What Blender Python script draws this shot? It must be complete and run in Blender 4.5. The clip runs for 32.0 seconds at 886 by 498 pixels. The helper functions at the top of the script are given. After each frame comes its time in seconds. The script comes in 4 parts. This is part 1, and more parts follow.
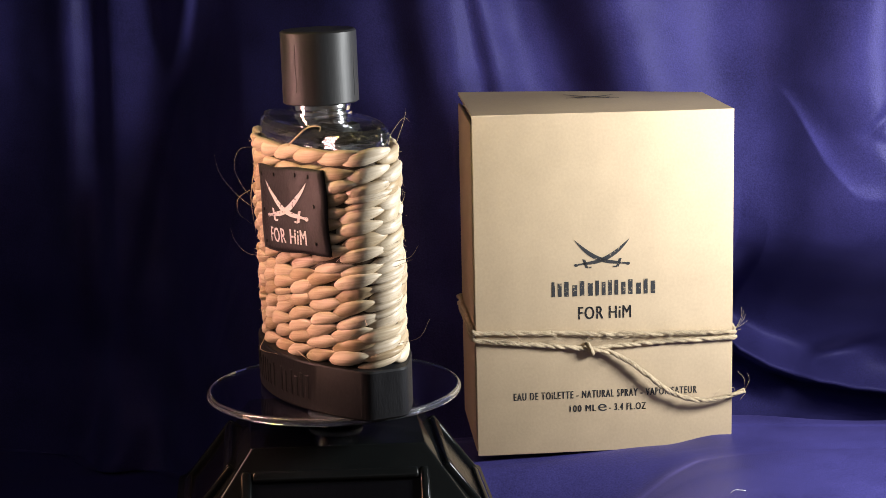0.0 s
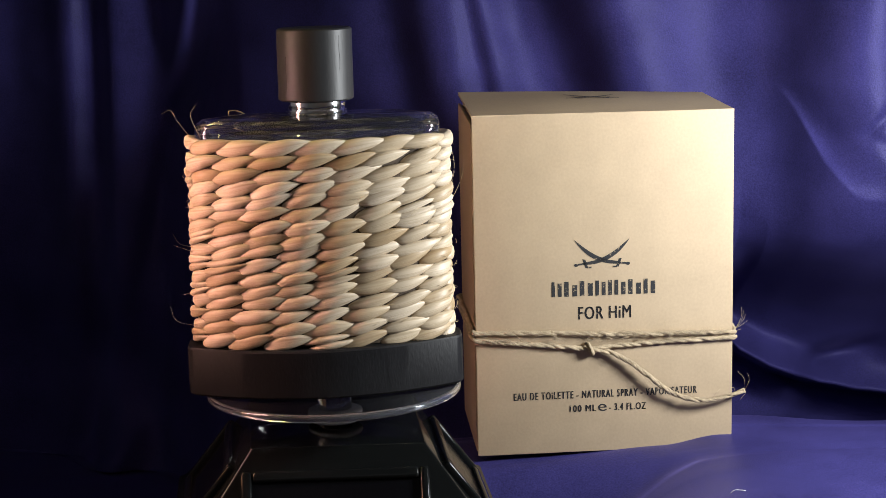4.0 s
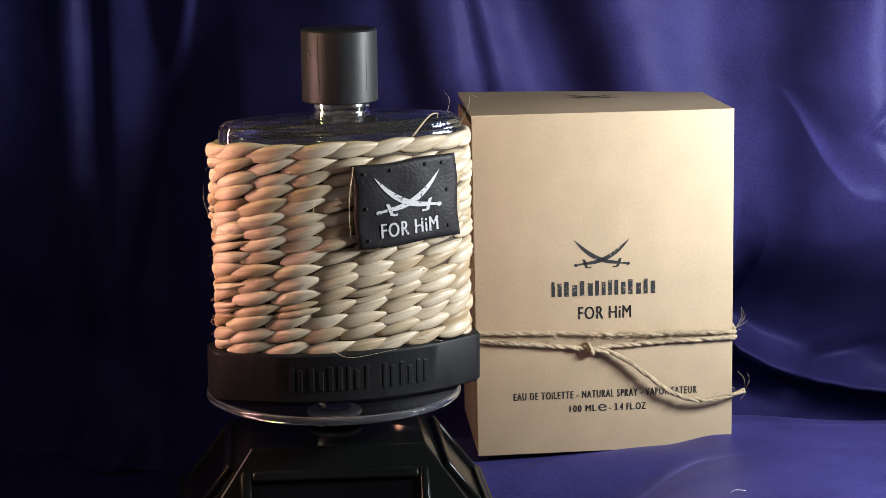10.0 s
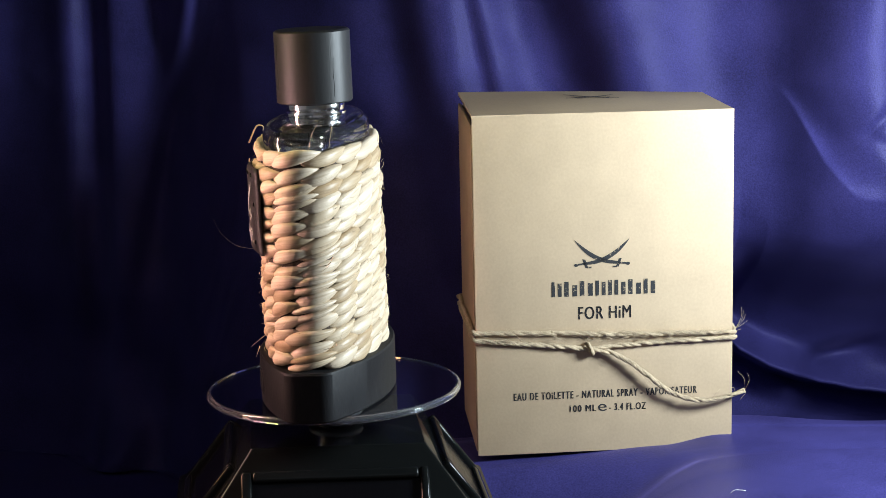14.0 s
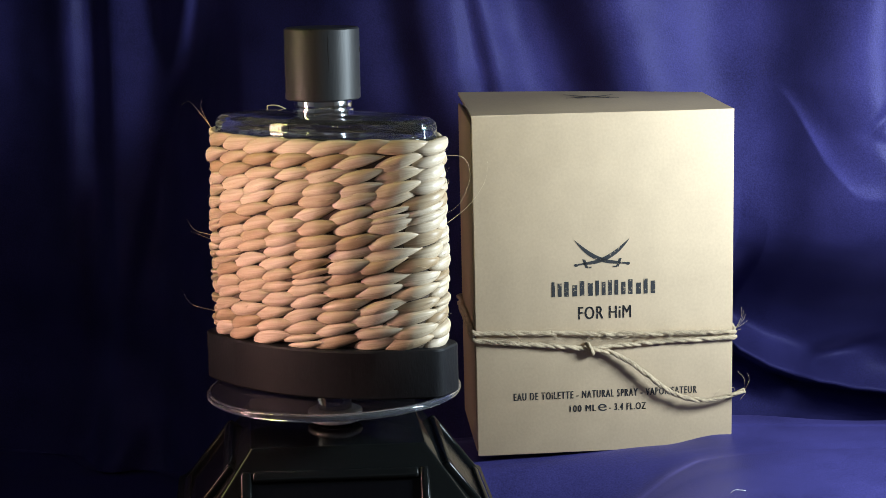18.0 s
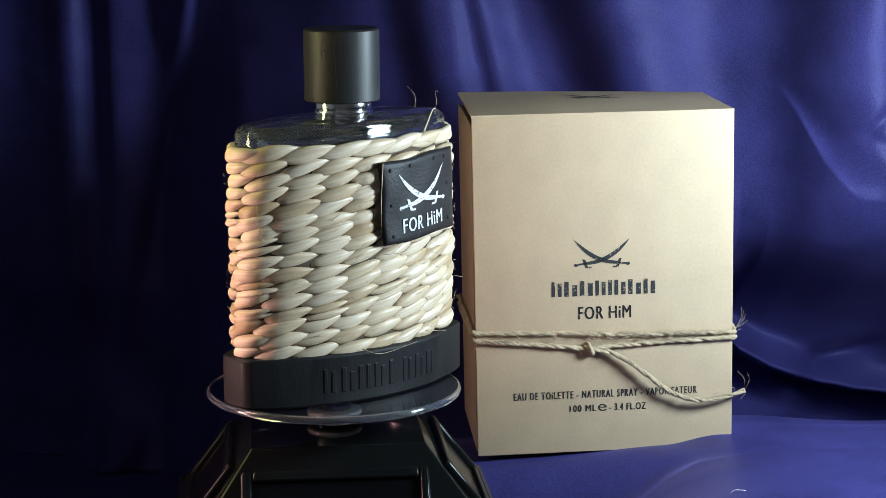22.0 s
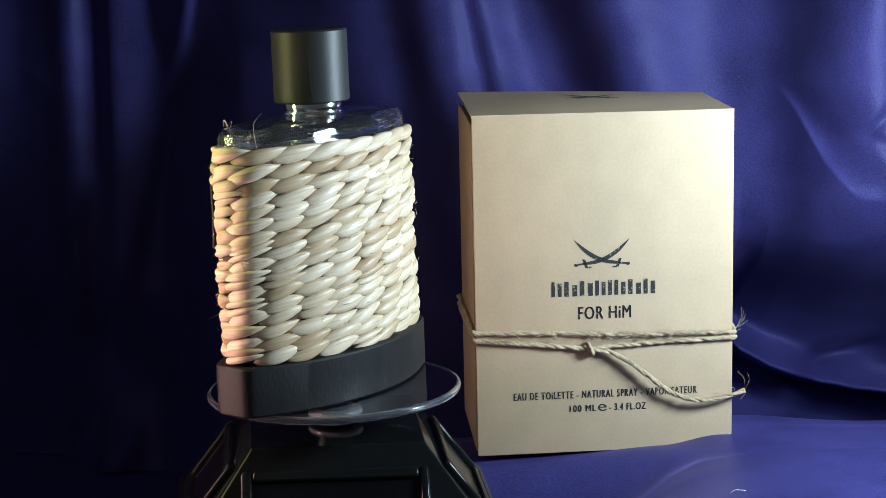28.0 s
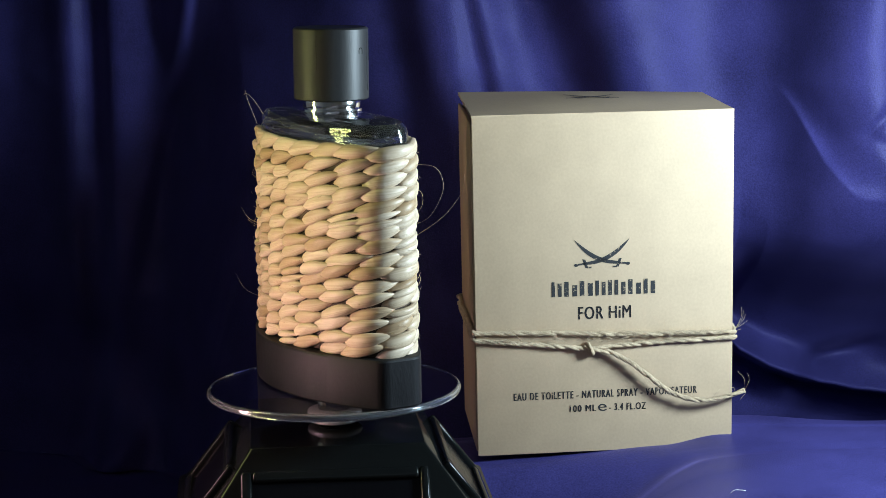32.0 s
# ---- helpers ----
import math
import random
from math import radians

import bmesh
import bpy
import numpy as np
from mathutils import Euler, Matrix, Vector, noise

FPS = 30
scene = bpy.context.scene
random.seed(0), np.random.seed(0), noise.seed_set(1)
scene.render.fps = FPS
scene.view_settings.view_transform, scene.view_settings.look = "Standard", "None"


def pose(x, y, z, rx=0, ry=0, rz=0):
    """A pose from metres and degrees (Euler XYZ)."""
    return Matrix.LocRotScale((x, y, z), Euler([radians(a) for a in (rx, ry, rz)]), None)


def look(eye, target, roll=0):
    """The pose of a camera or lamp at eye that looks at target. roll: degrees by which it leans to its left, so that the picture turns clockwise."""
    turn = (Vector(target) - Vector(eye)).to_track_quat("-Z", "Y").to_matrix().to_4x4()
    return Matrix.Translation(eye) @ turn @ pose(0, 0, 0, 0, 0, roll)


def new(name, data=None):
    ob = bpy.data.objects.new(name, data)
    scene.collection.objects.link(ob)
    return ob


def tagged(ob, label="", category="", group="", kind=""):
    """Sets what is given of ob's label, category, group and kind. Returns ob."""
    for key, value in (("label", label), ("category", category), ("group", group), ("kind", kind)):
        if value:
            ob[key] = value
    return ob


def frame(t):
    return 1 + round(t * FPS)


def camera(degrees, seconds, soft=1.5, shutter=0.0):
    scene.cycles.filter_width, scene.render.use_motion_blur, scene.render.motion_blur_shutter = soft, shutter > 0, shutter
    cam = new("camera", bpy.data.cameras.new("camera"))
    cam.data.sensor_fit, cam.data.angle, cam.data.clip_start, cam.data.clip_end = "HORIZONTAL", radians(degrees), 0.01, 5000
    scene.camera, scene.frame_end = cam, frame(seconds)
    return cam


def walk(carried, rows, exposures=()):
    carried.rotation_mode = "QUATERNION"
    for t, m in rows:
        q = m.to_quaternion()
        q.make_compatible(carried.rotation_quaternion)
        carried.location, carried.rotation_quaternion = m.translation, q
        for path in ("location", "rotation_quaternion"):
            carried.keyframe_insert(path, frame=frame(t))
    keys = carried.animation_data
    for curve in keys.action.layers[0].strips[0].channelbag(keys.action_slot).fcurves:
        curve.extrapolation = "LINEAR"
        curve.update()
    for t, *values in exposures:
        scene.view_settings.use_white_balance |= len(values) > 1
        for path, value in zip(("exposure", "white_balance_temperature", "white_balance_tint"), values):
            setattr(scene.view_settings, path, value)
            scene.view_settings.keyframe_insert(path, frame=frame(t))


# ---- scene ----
# Metres. The turntable's axis is the z axis, the cloth-covered table is z = 0, the camera looks along +y.
SECONDS = 32.0
DISC = 0.0525          # height of the turntable's disc
TURN = 360 / 12.848    # degrees a second, clockwise from above

# ---- camera: on a tripod ----
cam = camera(24.87, SECONDS, soft=0.5)
EYE = pose(0, -0.6954, DISC + 0.172, 90 - 10.124, 0, -3.227) @ pose(0, 0, 0, 0, 0, -0.53)
walk(cam, [(0.0, EYE), (SECONDS, EYE)],
     exposures=[(0.0, 0.05, 6800, 10.0), (1.0, 0.10, 6775, 9.9), (3.0, -0.20, 6725, 9.6), (6.0, 0.03, 6650, 9.2), (7.3, 0.10, 6618, 9.1), (10.0, -0.20, 6500, 8.0), (12.0, -0.05, 6400, 7.0), (14.0, 0.10, 6000, 2.0), (17.0, -0.20, 5900, 1.0), (19.0, -0.08, 5750, -1.0), (21.0, 0.05, 5600, -3.0), (22.5, -0.27, 5525, -3.8), (24.0, -0.17, 5500, -4.0), (25.0, -0.08, 5500, -4.0), (28.0, -0.12, 5500, -4.0), (29.3, -0.30, 5500, -4.0), (31.0, -0.12, 5500, -4.0), (32.0, -0.05, 5500, -4.0)])

# ---- light ----
# dim world light as fill; it enters by the opening added behind the camera
world = bpy.data.worlds.new("ambient_fill")
scene.world = world
world.use_nodes = True
world.node_tree.nodes["Background"].inputs[0].default_value = (0.60, 0.54, 0.58, 1)
world.node_tree.nodes["Background"].inputs[1].default_value = 0.75

key_data = bpy.data.lights.new("lamp_light", "AREA")
key_data.shape, key_data.size, key_data.energy, key_data.color = "DISK", 0.08, 2.5, (0.90, 0.95, 1.0)
key = new("lamp_light", key_data)
KEY_AT = Vector((0.305, -0.068, 0.174))
key.matrix_world = look(KEY_AT, (0.08, 0.05, 0.145))

# ---- helpers for meshes ----
def mesh_of(name, verts, faces, material=None, smooth=True):
    me = bpy.data.meshes.new(name)
    me.from_pydata([tuple(v) for v in verts], [], faces)
    if smooth:
        me.polygons.foreach_set("use_smooth", [True] * len(me.polygons))
    if material:
        me.materials.append(material)
    me.update()
    return me


def bm_mesh(name, bm, material, smooth=False, angle=None):
    bmesh.ops.recalc_face_normals(bm, faces=bm.faces)
    me = bpy.data.meshes.new(name)
    bm.to_mesh(me)
    bm.free()
    if smooth:
        me.polygons.foreach_set("use_smooth", [True] * len(me.polygons))
        if angle:
            me.set_sharp_from_angle(angle=radians(angle))
    if material:
        me.materials.append(material)
    return me


def part(name, me, parent, label="", at=None):
    ob = new(name, me)
    ob.parent = parent
    if at is not None:
        ob.matrix_basis = at
    return tagged(ob, label) if label else ob


def thing(name, label, category, at=None, group="", kind=""):
    ob = new(name)
    ob.empty_display_size = 0.02
    if at is not None:
        ob.matrix_basis = at
    return tagged(ob, label, category, group, kind)


def box_bm(x0, x1, y0, y1, z0, z1, bevel=0.0, segments=2):
    bm = bmesh.new()
    bmesh.ops.create_cube(bm, size=1)
    for v in bm.verts:
        v.co = Vector(((x0 + x1) / 2 + v.co.x * (x1 - x0), (y0 + y1) / 2 + v.co.y * (y1 - y0), (z0 + z1) / 2 + v.co.z * (z1 - z0)))
    if bevel:
        bmesh.ops.bevel(bm, geom=bm.edges[:], offset=bevel, segments=segments, affect="EDGES", profile=0.6)
    return bm


def lathe(profile, n=64):
    """Verts and faces of a body of revolution; the profile runs from bottom to top as (radius, z)."""
    verts, faces = [], []
    for r, z in profile:
        for i in range(n):
            a = 2 * math.pi * i / n
            verts.append((r * math.cos(a), r * math.sin(a), z))
    for k in range(len(profile) - 1):
        for i in range(n):
            j = (i + 1) % n
            faces.append((k * n + i, k * n + j, (k + 1) * n + j, (k + 1) * n + i))
    faces.append(tuple(range(n - 1, -1, -1)))
    faces.append(tuple(range((len(profile) - 1) * n, len(profile) * n)))
    return verts, faces


def smooth_path(points, step=6):
    """Catmull-Rom through the points."""
    p = [Vector(q) for q in points]
    p = [2 * p[0] - p[1]] + p + [2 * p[-1] - p[-2]]
    out = []
    for i in range(1, len(p) - 2):
        a, b, c, d = p[i - 1:i + 3]
        for k in range(step):
            t = k / step
            out.append(0.5 * (2 * b + (c - a) * t + (2 * a - 5 * b + 4 * c - d) * t * t + (3 * b - a - 3 * c + d) * t ** 3))
    out.append(p[-2])
    return out


def tube(path, radius, sides=6, taper=False):
    verts, faces = [], []
    n = len(path)
    side = None
    for i, p in enumerate(path):
        t = (path[min(i + 1, n - 1)] - path[max(i - 1, 0)]).normalized()
        if side is None:
            side = t.orthogonal().normalized()
        side = (side - t * side.dot(t)).normalized()
        up = t.cross(side)
        r = radius * (1 - 0.75 * i / (n - 1)) if taper else radius
        for k in range(sides):
            a = 2 * math.pi * k / sides
            verts.append(p + side * (r * math.cos(a)) + up * (r * math.sin(a)))
    for i in range(n - 1):
        for k in range(sides):
            l = (k + 1) % sides
            faces.append((i * sides + k, i * sides + l, (i + 1) * sides + l, (i + 1) * sides + k))
    faces.append(tuple(range(sides - 1, -1, -1)))
    faces.append(tuple(range((n - 1) * sides, n * sides)))
    return verts, faces


def join(pieces):
    verts, faces = [], []
    for v, f in pieces:
        o = len(verts)
        verts += list(v)
        faces += [tuple(i + o for i in q) for q in f]
    return verts, faces


def lettering(body, width, height, bold=0.0, spacing=1.0):
    """Flat letters with the built-in font, scaled to the size given, from (0, 0) to (width, height)."""
    cu = bpy.data.curves.new("letters", "FONT")
    cu.body, cu.size, cu.space_character, cu.resolution_u = body, 1.0, spacing, 3
    ob = new("letters", cu)
    me = ob.evaluated_get(bpy.context.evaluated_depsgraph_get()).to_mesh()
    co = np.array([v.co[:2] for v in me.vertices])
    faces = [tuple(p.vertices) for p in me.polygons]
    bpy.data.objects.remove(ob)
    bpy.data.curves.remove(cu)
    lo, hi = co.min(0), co.max(0)
    co = (co - lo) / (hi - lo) * np.array((width - bold, height))
    flat = [(float(x), float(y)) for x, y in co]
    return join([([(x + d, y) for x, y in flat], faces) for d in ((0, bold * 0.5, bold) if bold else (0,))])


def sabres(w, h):
    """Two crossed curved blades with guard and pommel, flat, in a field w by h from (0, 0)."""
    pieces = []
    for s in (1, -1):
        rows, n = [], 14
        for i in range(n + 1):
            u = i / n                      # from the hilt to the point
            x = 0.22 + 0.78 * u
            y = 0.17 + 0.10 * u + 0.73 * u ** 2.3
            wd = 0.050 * (1 - u) ** 0.6 + 0.026 * math.sin(math.pi * u)
            dx, dy = 0.78, 0.10 + 0.73 * 2.3 * u ** 1.3
            l = math.hypot(dx, dy)
            rows.append(((x - dy / l * wd, y + dx / l * wd), (x + dy / l * wd, y - dx / l * wd)))
        v = [q for r in rows for q in r]
        f = [(2 * i, 2 * i + 1, 2 * i + 3, 2 * i + 2) for i in range(n)]
        pieces.append((v, f))
        pieces.append(([(0.06, 0.10), (0.22, 0.135), (0.22, 0.205), (0.06, 0.16)], [(0, 1, 2, 3)]))   # grip
        pieces.append(([(0.20, 0.02), (0.255, 0.0), (0.20, 0.30), (0.145, 0.32)], [(0, 1, 2, 3)]))    # guard
        pieces.append(([(0.235, 0.0), (0.31, 0.0), (0.31, 0.055), (0.235, 0.055)], [(0, 1, 2, 3)]))
        ring = [(0.035 + 0.04 * math.cos(a), 0.12 + 0.055 * math.sin(a)) for a in np.linspace(0, 2 * math.pi, 9)[:-1]]
        pieces.append((ring, [tuple(range(8))]))
        k = len(pieces)
        if s < 0:
            for j in range(k - 5, k):
                pieces[j] = ([(1 - x, y) for x, y in pieces[j][0]], [tuple(reversed(q)) for q in pieces[j][1]])
    v, f = join(pieces)
    return [(x * w, y * h) for x, y in v], f


# ---- materials ----
def material(name, color, rough=0.5, metal=0.0, spec=0.5):
    m = bpy.data.materials.new(name)
    m.use_nodes = True
    b = m.node_tree.nodes["Principled BSDF"]
    b.inputs["Base Color"].default_value = (*color, 1)
    b.inputs["Roughness"].default_value = rough
    b.inputs["Metallic"].default_value = metal
    b.inputs["Specular IOR Level"].default_value = spec
    return m, m.node_tree.nodes, m.node_tree.links, b


def mottled(m, nodes, links, bsdf, dark, light, scale, stretch=(1, 1, 1), bump=0.0, fine=8.0, rough=None, distance=0.001, coords="Object"):
    """Two scales of noise: colour from the coarse and the fine one, relief from the fine one."""
    tc = nodes.new("ShaderNodeTexCoord")
    mp = nodes.new("ShaderNodeMapping")
    mp.inputs["Scale"].default_value = stretch
    links.new(tc.outputs[coords], mp.inputs["Vector"])
    a, b = nodes.new("ShaderNodeTexNoise"), nodes.new("ShaderNodeTexNoise")
    a.inputs["Scale"].default_value, b.inputs["Scale"].default_value = scale, scale * fine
    a.inputs["Detail"].default_value, b.inputs["Detail"].default_value = 3, 4
    links.new(mp.outputs[0], a.inputs["Vector"])
    links.new(mp.outputs[0], b.inputs["Vector"])
    mix = nodes.new("ShaderNodeMix")
    mix.inputs[0].default_value = 0.5
    links.new(a.outputs[0], mix.inputs[2])
    links.new(b.outputs[0], mix.inputs[3])
    ramp = nodes.new("ShaderNodeValToRGB")
    ramp.color_ramp.elements[0].position, ramp.color_ramp.elements[1].position = 0.32, 0.68
    ramp.color_ramp.elements[0].color, ramp.color_ramp.elements[1].color = (*dark, 1), (*light, 1)
    links.new(mix.outputs[0], ramp.inputs[0])
    links.new(ramp.outputs[0], bsdf.inputs["Base Color"])
    if rough:
        mr = nodes.new("ShaderNodeMapRange")
        mr.inputs[3].default_value, mr.inputs[4].default_value = rough
        links.new(a.outputs[0], mr.inputs[0])
        links.new(mr.outputs[0], bsdf.inputs["Roughness"])
    if bump:
        bp = nodes.new("ShaderNodeBump")
        bp.inputs["Strength"].default_value, bp.inputs["Distance"].default_value = bump, distance
        links.new(b.outputs[0], bp.inputs["Height"])
        links.new(bp.outputs[0], bsdf.inputs["Normal"])
    return ramp


def simple(name, color, rough, dark=0.8, scale=60, bump=0.1, metal=0.0, spec=0.5, stretch=(1, 1, 1), distance=0.0004, fine=8.0):
    m, n, l, b = material(name, color, rough, metal, spec)
    mottled(m, n, l, b, tuple(c * dark for c in color), color, scale, stretch, bump, fine, (rough * 0.85, min(1, rough * 1.15)), distance)
    return m


SATIN, n_, l_, b_ = material("blue_satin", (0.03, 0.025, 0.12), 0.48)
mottled(SATIN, n_, l_, b_, (0.0162, 0.0145, 0.060), (0.0395, 0.0350, 0.146), 30, (1, 1, 1), 0.60, 45, (0.38, 0.54), 0.0002)
b_.inputs["Sheen Weight"].default_value = 0.20
b_.inputs["Sheen Roughness"].default_value = 0.35
b_.inputs["Sheen Tint"].default_value = (0.24, 0.20, 0.72, 1)
b_.inputs["Specular IOR Level"].default_value = 0.20
b_.inputs["Specular Tint"].default_value = (0.46, 0.44, 0.90, 1)

CARD = simple("brown_cardboard", (0.430, 0.327, 0.214), 0.62, 0.84, 70, 0.14, stretch=(1, 1, 0.9), distance=0.0002, spec=0.35, fine=14)


def worn_print(name, color, under, rough, scale, gone):
    """Print with flecks rubbed off, down to what is under it."""
    m, n, l, b = material(name, color, rough)
    tc_ = n.new("ShaderNodeTexCoord")
    nz = n.new("ShaderNodeTexNoise")
    nz.inputs["Scale"].default_value, nz.inputs["Detail"].default_value = scale, 3
    l.new(tc_.outputs["Object"], nz.inputs["Vector"])
    r = n.new("ShaderNodeValToRGB")
    el_ = r.color_ramp.elements
    el_[0].position, el_[0].color = gone, (*under, 1)
    el_[1].position, el_[1].color = gone + 0.05, (*color, 1)
    l.new(nz.outputs[0], r.inputs[0])
    l.new(r.outputs[0], b.inputs["Base Color"])
    return m


INK = worn_print("black_print", (0.016, 0.017, 0.019), (0.22, 0.17, 0.115), 0.55, 900, 0.36)
WHITE_INK = worn_print("white_print", (0.50, 0.50, 0.505), (0.06, 0.055, 0.055), 0.6, 1100, 0.36)
JUTE = simple("jute_twine", (0.50, 0.39, 0.255), 0.85, 0.60, 500, 0.7, stretch=(1, 1, 1), distance=0.0006)
FIBRE = simple("straw_fibre", (0.55, 0.43, 0.27), 0.6, 0.7, 300, 0.1)
BLACK_WOOD = simple("black_stained_wood", (0.0115, 0.0115, 0.0128), 0.52, 0.60, 70, 0.20, stretch=(2.6, 2.6, 0.8), distance=0.0004, spec=0.14, fine=7)
CAP_WOOD = simple("black_cap_wood", (0.022, 0.0218, 0.0225), 0.46, 0.72, 60, 0.07, stretch=(8, 8, 0.6), distance=0.0004, spec=0.28)
LEATHER = simple("black_leather", (0.019, 0.017, 0.019), 0.50, 0.7, 120, 0.28, distance=0.0005, spec=0.18)
CHROME, *_ = material("polished_chrome", (0.86, 0.86, 0.88), 0.12, 1.0)
GLOSS_BLACK = simple("black_plastic", (0.0055, 0.0062, 0.0062), 0.10, 0.8, 30, 0.02, spec=0.11)
PANEL = simple("dark_solar_cell", (0.003, 0.003, 0.004), 0.16, 0.7, 40, 0.02, spec=0.15)
CRACK = simple("wood_crack", (0.012, 0.011, 0.011), 0.9, 0.7, 300, 0.1)
WALL_PAINT = simple("white_wall_paint", (0.80, 0.80, 0.79), 0.9, 0.85, 3, 0.1)
FLOOR_MAT = simple("dark_floorboards", (0.10, 0.07, 0.05), 0.6, 0.6, 4, 0.1, stretch=(1, 8, 1))


def glass(name, color, rough=0.0, ior=1.5):
    m, n, l, b = material(name, color, rough)
    b.inputs["Transmission Weight"].default_value = 1.0
    b.inputs["IOR"].default_value = ior
    return m


GLASS = glass("rippled_glass", (0.80, 0.82, 0.84), 0.01)
g_n, g_l = GLASS.node_tree.nodes, GLASS.node_tree.links
g_b = g_n["Principled BSDF"]
# a slight diffuse share greys the glass
g_b.inputs["Transmission Weight"].default_value = 0.988
tc = g_n.new("ShaderNodeTexCoord")
mp = g_n.new("ShaderNodeMapping")
mp.inputs["Scale"].default_value = (20, 120, 420)
g_l.new(tc.outputs["Object"], mp.inputs["Vector"])
ripple = g_n.new("ShaderNodeTexNoise")
ripple.inputs["Scale"].default_value, ripple.inputs["Detail"].default_value = 1.0, 2
g_l.new(mp.outputs[0], ripple.inputs["Vector"])
bp = g_n.new("ShaderNodeBump")
bp.inputs["Strength"].default_value, bp.inputs["Distance"].default_value = 0.55, 0.0015
g_l.new(ripple.outputs[0], bp.inputs["Height"])
g_l.new(bp.outputs[0], g_b.inputs["Normal"])
ACRYLIC = glass("clear_acrylic", (0.93, 0.95, 0.98), 0.0, 1.49)
RIM, n_, l_, b_ = material("polished_acrylic_edge", (0.62, 0.64, 0.70), 0.05)
b_.inputs["Transmission Weight"].default_value = 0.95

HUB, *_ = material("polished_hub_ring", (0.82, 0.82, 0.85), 0.18, 0.35)

# straw: fibres run along each strand
STRAW, n_, l_, b_ = material("dried_water_hyacinth", (0.6, 0.46, 0.28), 0.45)
uv = n_.new("ShaderNodeUVMap")
mp = n_.new("ShaderNodeMapping")
mp.inputs["Scale"].default_value = (1.2, 15, 1)
info = n_.new("ShaderNodeObjectInfo")
add = n_.new("ShaderNodeVectorMath")
mul = n_.new("ShaderNodeMath")
mul.operation, mul.inputs[1].default_value = "MULTIPLY", 37.0
l_.new(info.outputs["Random"], mul.inputs[0])
l_.new(uv.outputs[0], mp.inputs["Vector"])
l_.new(mp.outputs[0], add.inputs[0])
l_.new(mul.outputs[0], add.inputs[1])
fib = n_.new("ShaderNodeTexNoise")
fib.inputs["Scale"].default_value, fib.inputs["Detail"].default_value = 1.0, 5
l_.new(add.outputs[0], fib.inputs["Vector"])
ramp = n_.new("ShaderNodeValToRGB")
ramp.color_ramp.elements[0].position, ramp.color_ramp.elements[1].position = 0.34, 0.60
ramp.color_ramp.elements[0].color, ramp.color_ramp.elements[1].color = (0.44, 0.352, 0.247, 1), (0.59, 0.500, 0.378, 1)
l_.new(fib.outputs[0], ramp.inputs[0])
tone = n_.new("ShaderNodeValToRGB")
tone.color_ramp.elements[0].color, tone.color_ramp.elements[1].color = (0.62, 0.53, 0.40, 1), (1.0, 1.0, 1.0, 1)
e = tone.color_ramp.elements.new(0.22)
e.color = (0.84, 0.80, 0.72, 1)
l_.new(info.outputs["Random"], tone.inputs[0])
mx = n_.new("ShaderNodeMix")
mx.data_type, mx.blend_type, mx.inputs[0].default_value = "RGBA", "MULTIPLY", 1.0
l_.new(ramp.outputs[0], mx.inputs[6])
l_.new(tone.outputs[0], mx.inputs[7])
l_.new(mx.outputs[2], b_.inputs["Base Color"])
bp = n_.new("ShaderNodeBump")
bp.inputs["Strength"].default_value, bp.inputs["Distance"].default_value = 0.20, 0.0004
# coarse lengthwise creases of the flattened leaf
mp2 = n_.new("ShaderNodeMapping")
mp2.inputs["Scale"].default_value = (1.6, 9, 1)
l_.new(uv.outputs[0], mp2.inputs["Vector"])
add2 = n_.new("ShaderNodeVectorMath")
l_.new(mp2.outputs[0], add2.inputs[0])
l_.new(mul.outputs[0], add2.inputs[1])
crs = n_.new("ShaderNodeTexNoise")
crs.inputs["Scale"].default_value, crs.inputs["Detail"].default_value = 1.0, 2
l_.new(add2.outputs[0], crs.inputs["Vector"])
both = n_.new("ShaderNodeMath")
both.operation, both.inputs[1].default_value = "MULTIPLY_ADD", 1.5
l_.new(crs.outputs[0], both.inputs[0])
l_.new(fib.outputs[0], both.inputs[2])
l_.new(both.outputs[0], bp.inputs["Height"])
l_.new(bp.outputs[0], b_.inputs["Normal"])
b_.inputs["Specular IOR Level"].default_value = 0.36
# dark brown: the shade between the strands is put into this colour
GAP_SHADE = simple("gap_shade", (0.070, 0.046, 0.026), 0.8, 0.5, 200, 0.4)

# glowing tube: pink and amber bands
GLOW, n_, l_, b_ = material("glowing_colour_bands", (0.8, 0.8, 0.8), 0.4)
tc = n_.new("ShaderNodeTexCoord")
sep = n_.new("ShaderNodeSeparateXYZ")
l_.new(tc.outputs["Object"], sep.inputs[0])
mr = n_.new("ShaderNodeMapRange")
mr.inputs[1].default_value, mr.inputs[2].default_value = -0.16, 0.16
l_.new(sep.outputs[2], mr.inputs[0])
band = n_.new("ShaderNodeValToRGB")
el = band.color_ramp.elements
el[0].position, el[0].color = 0.0, (0.74, 0.355, 0.097, 1)
el[1].position, el[1].color = 1.0, (0.45, 0.39, 0.11, 1)
for pos, c in ((0.28, (0.74, 0.355, 0.097, 1)), (0.35, (1.0, 0.50, 0.43, 1)), (0.55, (1.0, 0.48, 0.52, 1)), (0.63, (0.45, 0.39, 0.11, 1))):
    e = el.new(pos)
    e.color = c
l_.new(mr.outputs[0], band.inputs[0])
l_.new(band.outputs[0], b_.inputs["Emission Color"])
b_.inputs["Emission Strength"].default_value = 48.0

# ---- the unseen room round the set: white and close, to bounce fill light ----
def slab(name, x0, x1, y0, y1, z0, z1, mat):
    return tagged(new(name, bm_mesh(name, box_bm(x0, x1, y0, y1, z0, z1), mat)), kind="structure")


